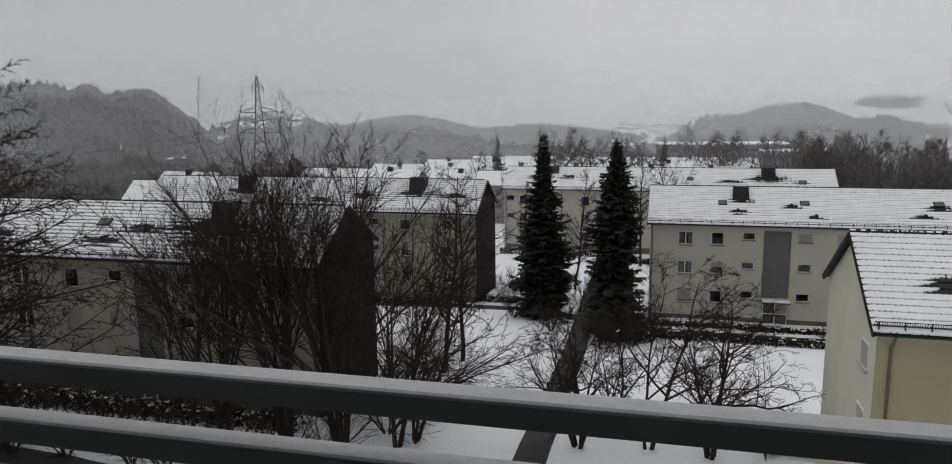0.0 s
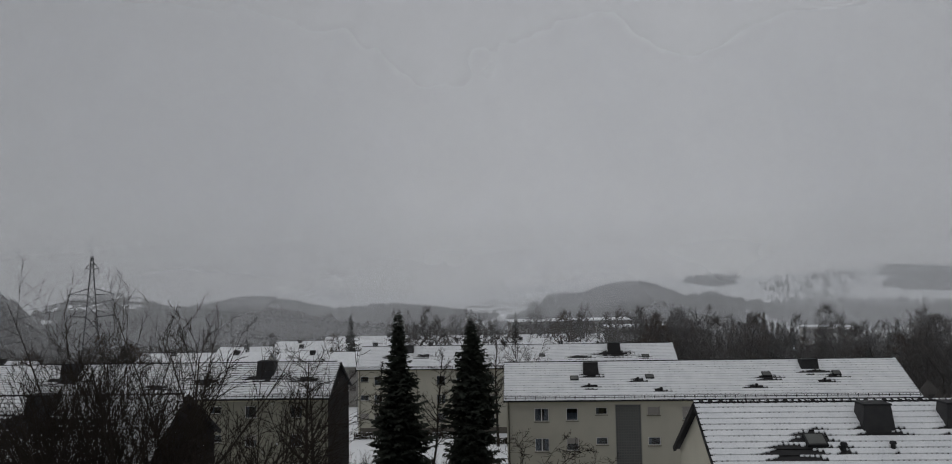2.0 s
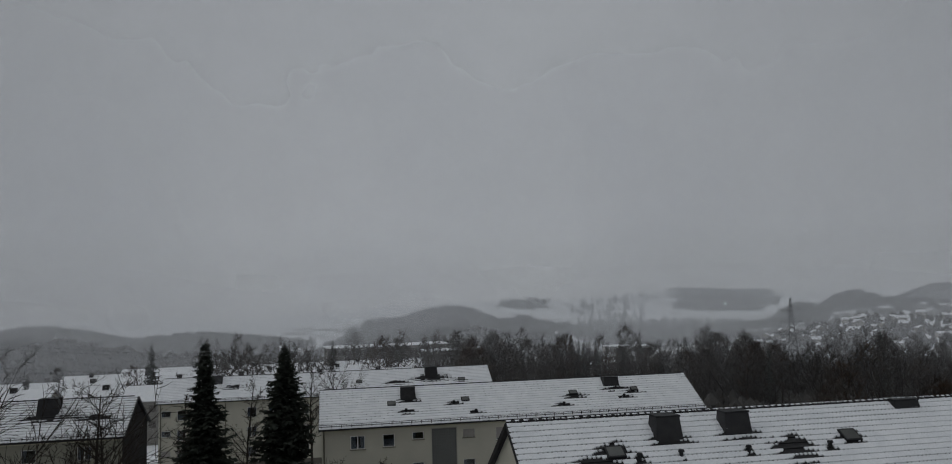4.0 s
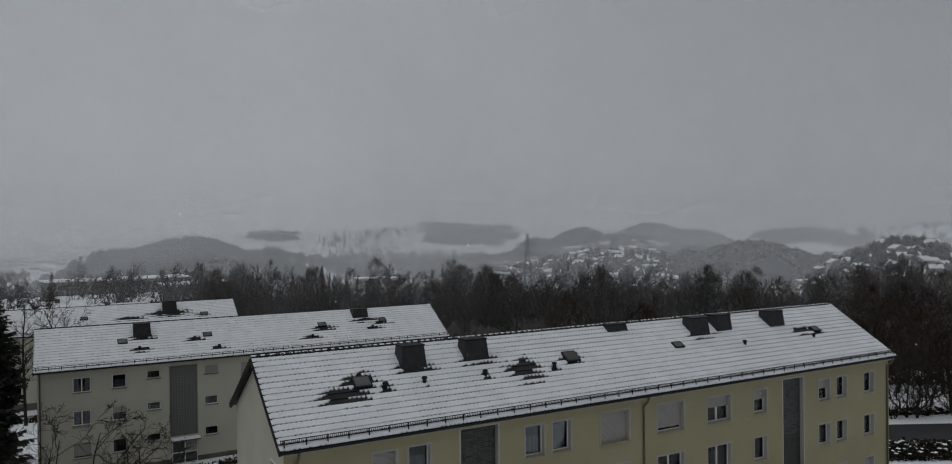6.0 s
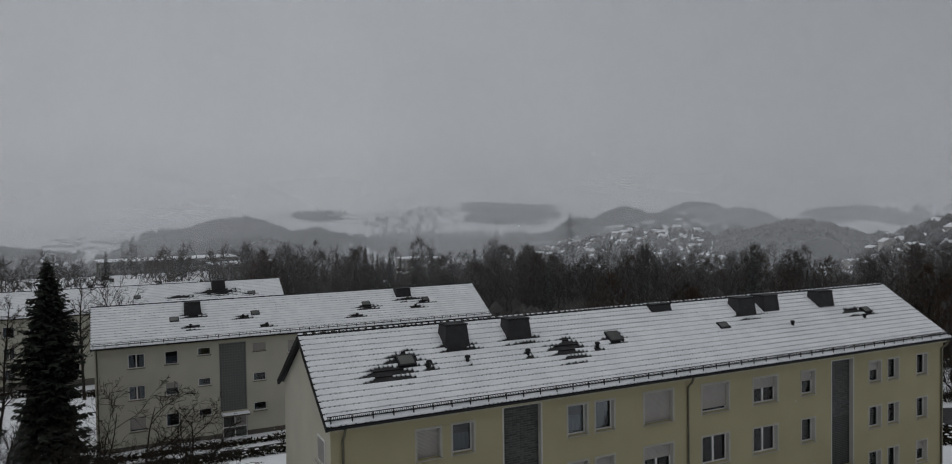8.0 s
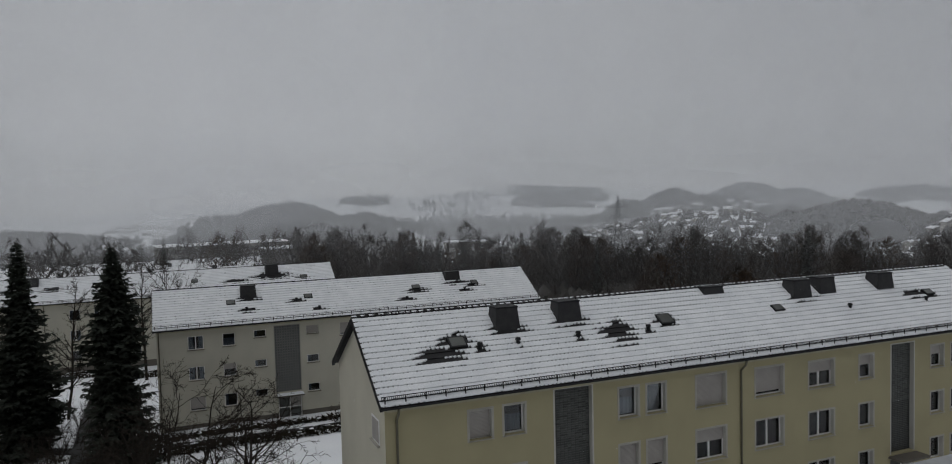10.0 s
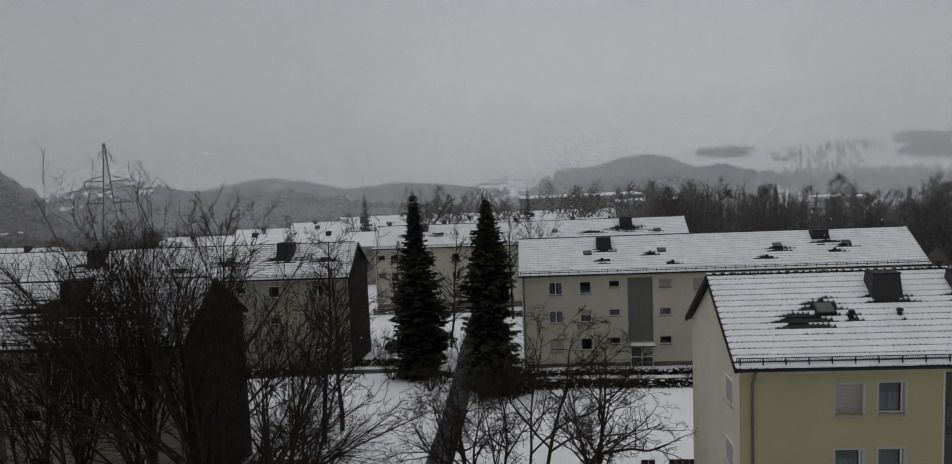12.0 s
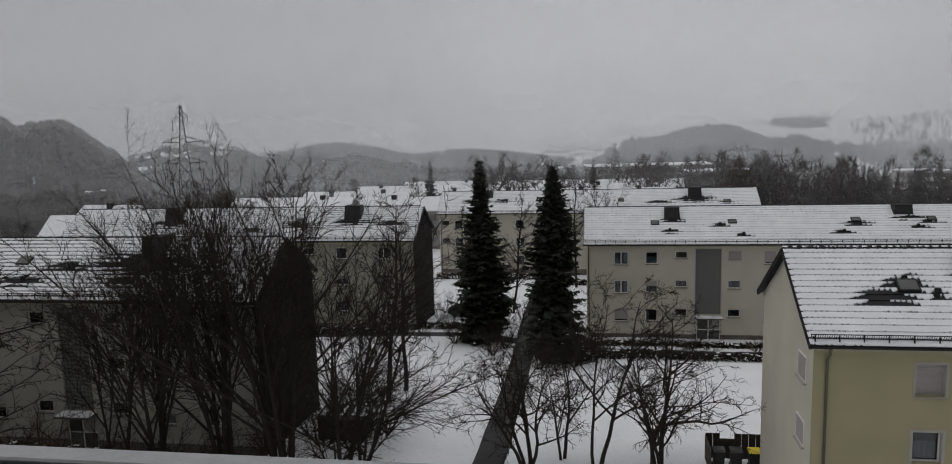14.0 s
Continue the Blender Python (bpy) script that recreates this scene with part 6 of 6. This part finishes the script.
EAST = ((62, 50, 0.95), (58, 64, 0.9), (68, 60, 1), (64, 72, 0.95), (72, 78, 1), (56, 78, 0.9), (66, 90, 1), (76, 66, 1), (70, 46, 0.8), (60, 84, 1), (72, 43, 0.85), (84, 51, 0.9), (92, 55, 1), (98, 60, 1), (108, 64, 1.1), (87, 47, 0.9), (104, 57, 1.1), (120, 72, 1.2), (75, 40, 0.8), (115, 66, 1.2), (72.4, 42.2, 0.72), (78.6, 44.6, 0.8), (80.6, 43.4, 0.75), (86.5, 41.5, 0.8), (70, 50, 0.8), (95, 54, 1), (90, 58, 1), (83, 55, 0.9), (100, 50, 1), (58, 52, 0.75), (62, 47.5, 0.7), (104, 47, 1))
for k, (x, y, s) in enumerate(EAST):
    bare_copy(seeds[k % 5], x, y, 47 * k, s * 0.75)

AMONG = ((-62, 118, 0.85), (-55, 112, 0.7), (-70, 132, 0.9), (-48, 128, 0.6), (-41, 134, 0.6), (-80, 140, 0.9), (-66, 156, 0.75), (-52, 158, 0.7), (-34, 160, 0.6), (-22, 184, 0.75), (-46, 186, 0.7), (-62, 186, 0.7), (-14, 160, 0.55), (-30, 214, 0.8), (-8, 214, 0.8), (-74, 110, 0.8))
for k, (x, y, s) in enumerate(AMONG):
    bare_copy(seeds[(k + 1) % 5], x, y, 61 * k, s)


def far_wood(name, regions, size, mat, label, seed, conifer):
    """Far woodland: many small uneven crowns in one mesh."""
    rng = random.Random(seed)
    s = Shape()
    for az0, az1, r0, r1, count in regions:
        for k in range(count):
            az, r = rng.uniform(az0, az1), rng.uniform(r0, r1)
            q = math.hypot((az - (az0 + az1) / 2) / (az1 - az0) * 2, (r - (r0 + r1) / 2) / (r1 - r0) * 1.1)
            px, py = at_bearing(az, r)
            if q + 0.55 * noise.noise(Vector((px / 110, py / 110, seed))) + 0.3 * noise.noise(Vector((px / 30, py / 30, seed))) > 0.82:
                continue
            x, y = at_bearing(az, r)
            z = land(x, y)
            h = size * rng.uniform(0.6, 1.3)
            w = h * (0.24 if conifer else 0.36) * rng.uniform(0.8, 1.3)
            i = len(s.v)
            n = 4 if size > 7 else 6
            a0 = rng.random() * 6.28
            for lv, (f, q) in enumerate(((0.0, 0.5), (0.4, 1.0), (0.75 if conifer else 0.82, 0.45 if conifer else 0.72))):
                for j in range(n):
                    a = a0 + 6.283 * j / n + 0.5 * lv
                    wr = w * q * rng.uniform(0.65, 1.25)
                    s.v.append((x + wr * math.cos(a), y + wr * math.sin(a), z - 1 + h * f * rng.uniform(0.9, 1.1)))
            s.v.append((x, y, z + h))
            for lv in range(2):
                for j in range(n):
                    p, q = i + lv * n + j, i + lv * n + (j + 1) % n
                    s.f.append((p, q, q + n, p + n))
            for j in range(n):
                s.f.append((i + 2 * n + j, i + 2 * n + (j + 1) % n, i + 3 * n))
    return tagged(part(name, s, mat), label, "woodland", kind="stuff")


far_wood("hillside_woodland", [(-60, -25, 310, 830, 7500), (-112, -46, 310, 830, 4500), (-46, 1, 460, 1080, 9500)], 8.0, FARWOOD, "bare woodland covering the hazy hillsides", 5, False)
far_wood("far_woodland", [(-40, -2, 330, 700, 2200), (-20, 4, 360, 660, 1200), (-1, 18.5, 620, 980, 2400), (12, 34, 800, 1260, 2600), (-8, 32, 330, 460, 700), (12, 40, 420, 640, 1200), (30.5, 43, 770, 1060, 1900), (38, 50, 1130, 1480, 1900), (49.5, 57.5, 1380, 1720, 800), (43.5, 55.5, 500, 790, 2300), (62, 84, 330, 700, 700), (56, 80, 1200, 2200, 800)], 10.5, FARWOOD, "bare woodland on the hazy hills across the valley", 5, False)
far_wood("town_trees", [(29, 49, 460, 850, 1900), (51, 67, 340, 580, 1000)], 5.5, FARWOOD, "small bare trees between the houses of the valley town", 15, False)
far_wood("undergrowth", [(10, 72, 112, 335, 3000), (-9, 13, 185, 320, 600), (-70, -6, 130, 340, 2600)], 5.5, FARWOOD, "dark undergrowth below the belt of trees", 9, False)
far_wood("far_conifers", [(25.0, 32.6, 1450, 2060, 2200), (12.2, 16.3, 1640, 1960, 420), (17.5, 25, 1350, 1850, 170), (-62, -38, 360, 640, 700)], 10.5, FARCONIFER, "dark conifer plantation on the far slope", 6, True)


# ---- sheets added for the haze of mist and falling snow in the distance ----
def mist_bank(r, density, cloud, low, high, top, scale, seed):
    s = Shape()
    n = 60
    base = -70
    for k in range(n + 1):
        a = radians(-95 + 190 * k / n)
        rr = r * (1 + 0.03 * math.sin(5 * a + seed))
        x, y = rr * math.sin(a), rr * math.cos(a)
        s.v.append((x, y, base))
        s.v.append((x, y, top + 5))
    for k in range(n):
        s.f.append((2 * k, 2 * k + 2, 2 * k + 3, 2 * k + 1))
    ob = part("mist_bank", s, mist("haze_sheet_mist", density, cloud, low, high, top, scale), smooth=True)
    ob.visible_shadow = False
    return tagged(ob, "thin pale sheet added for the haze of mist and falling snow", "mist", kind="structure")


# Each curved sheet pales all that lies behind it, as haze would.
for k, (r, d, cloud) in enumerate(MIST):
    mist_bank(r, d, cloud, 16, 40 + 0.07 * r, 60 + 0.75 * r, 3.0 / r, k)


# ---- snow in the air ----
def falling_snow():
    rng = random.Random(99)
    s = Shape()
    for k in range(1500):
        y = 2.5 + 34 * rng.random() ** 0.7
        x = rng.uniform(-1.0, 1.0) * (3 + 0.9 * y) + 0.25 * y
        z = 22 + rng.uniform(-0.42, 0.40) * y
        if y > 27 and x > 5 and z < 17:
            continue
        r = rng.uniform(0.002, 0.0075)
        n = Vector((rng.gauss(0, 1), rng.gauss(0, 1), rng.gauss(0, 1))).normalized()
        u = n.orthogonal().normalized()
        w = n.cross(u)
        c = Vector((x, y, z))
        s.face(*[tuple(c + r * (math.cos(t) * u * rng.uniform(0.7, 1.3) + math.sin(t) * w)) for t in (0, 1.05, 2.1, 3.14, 4.2, 5.24)])
    return tagged(part("falling_snow", s, FLAKE), "sparse small snowflakes in the air", "snowflakes", kind="stuff")


falling_snow()
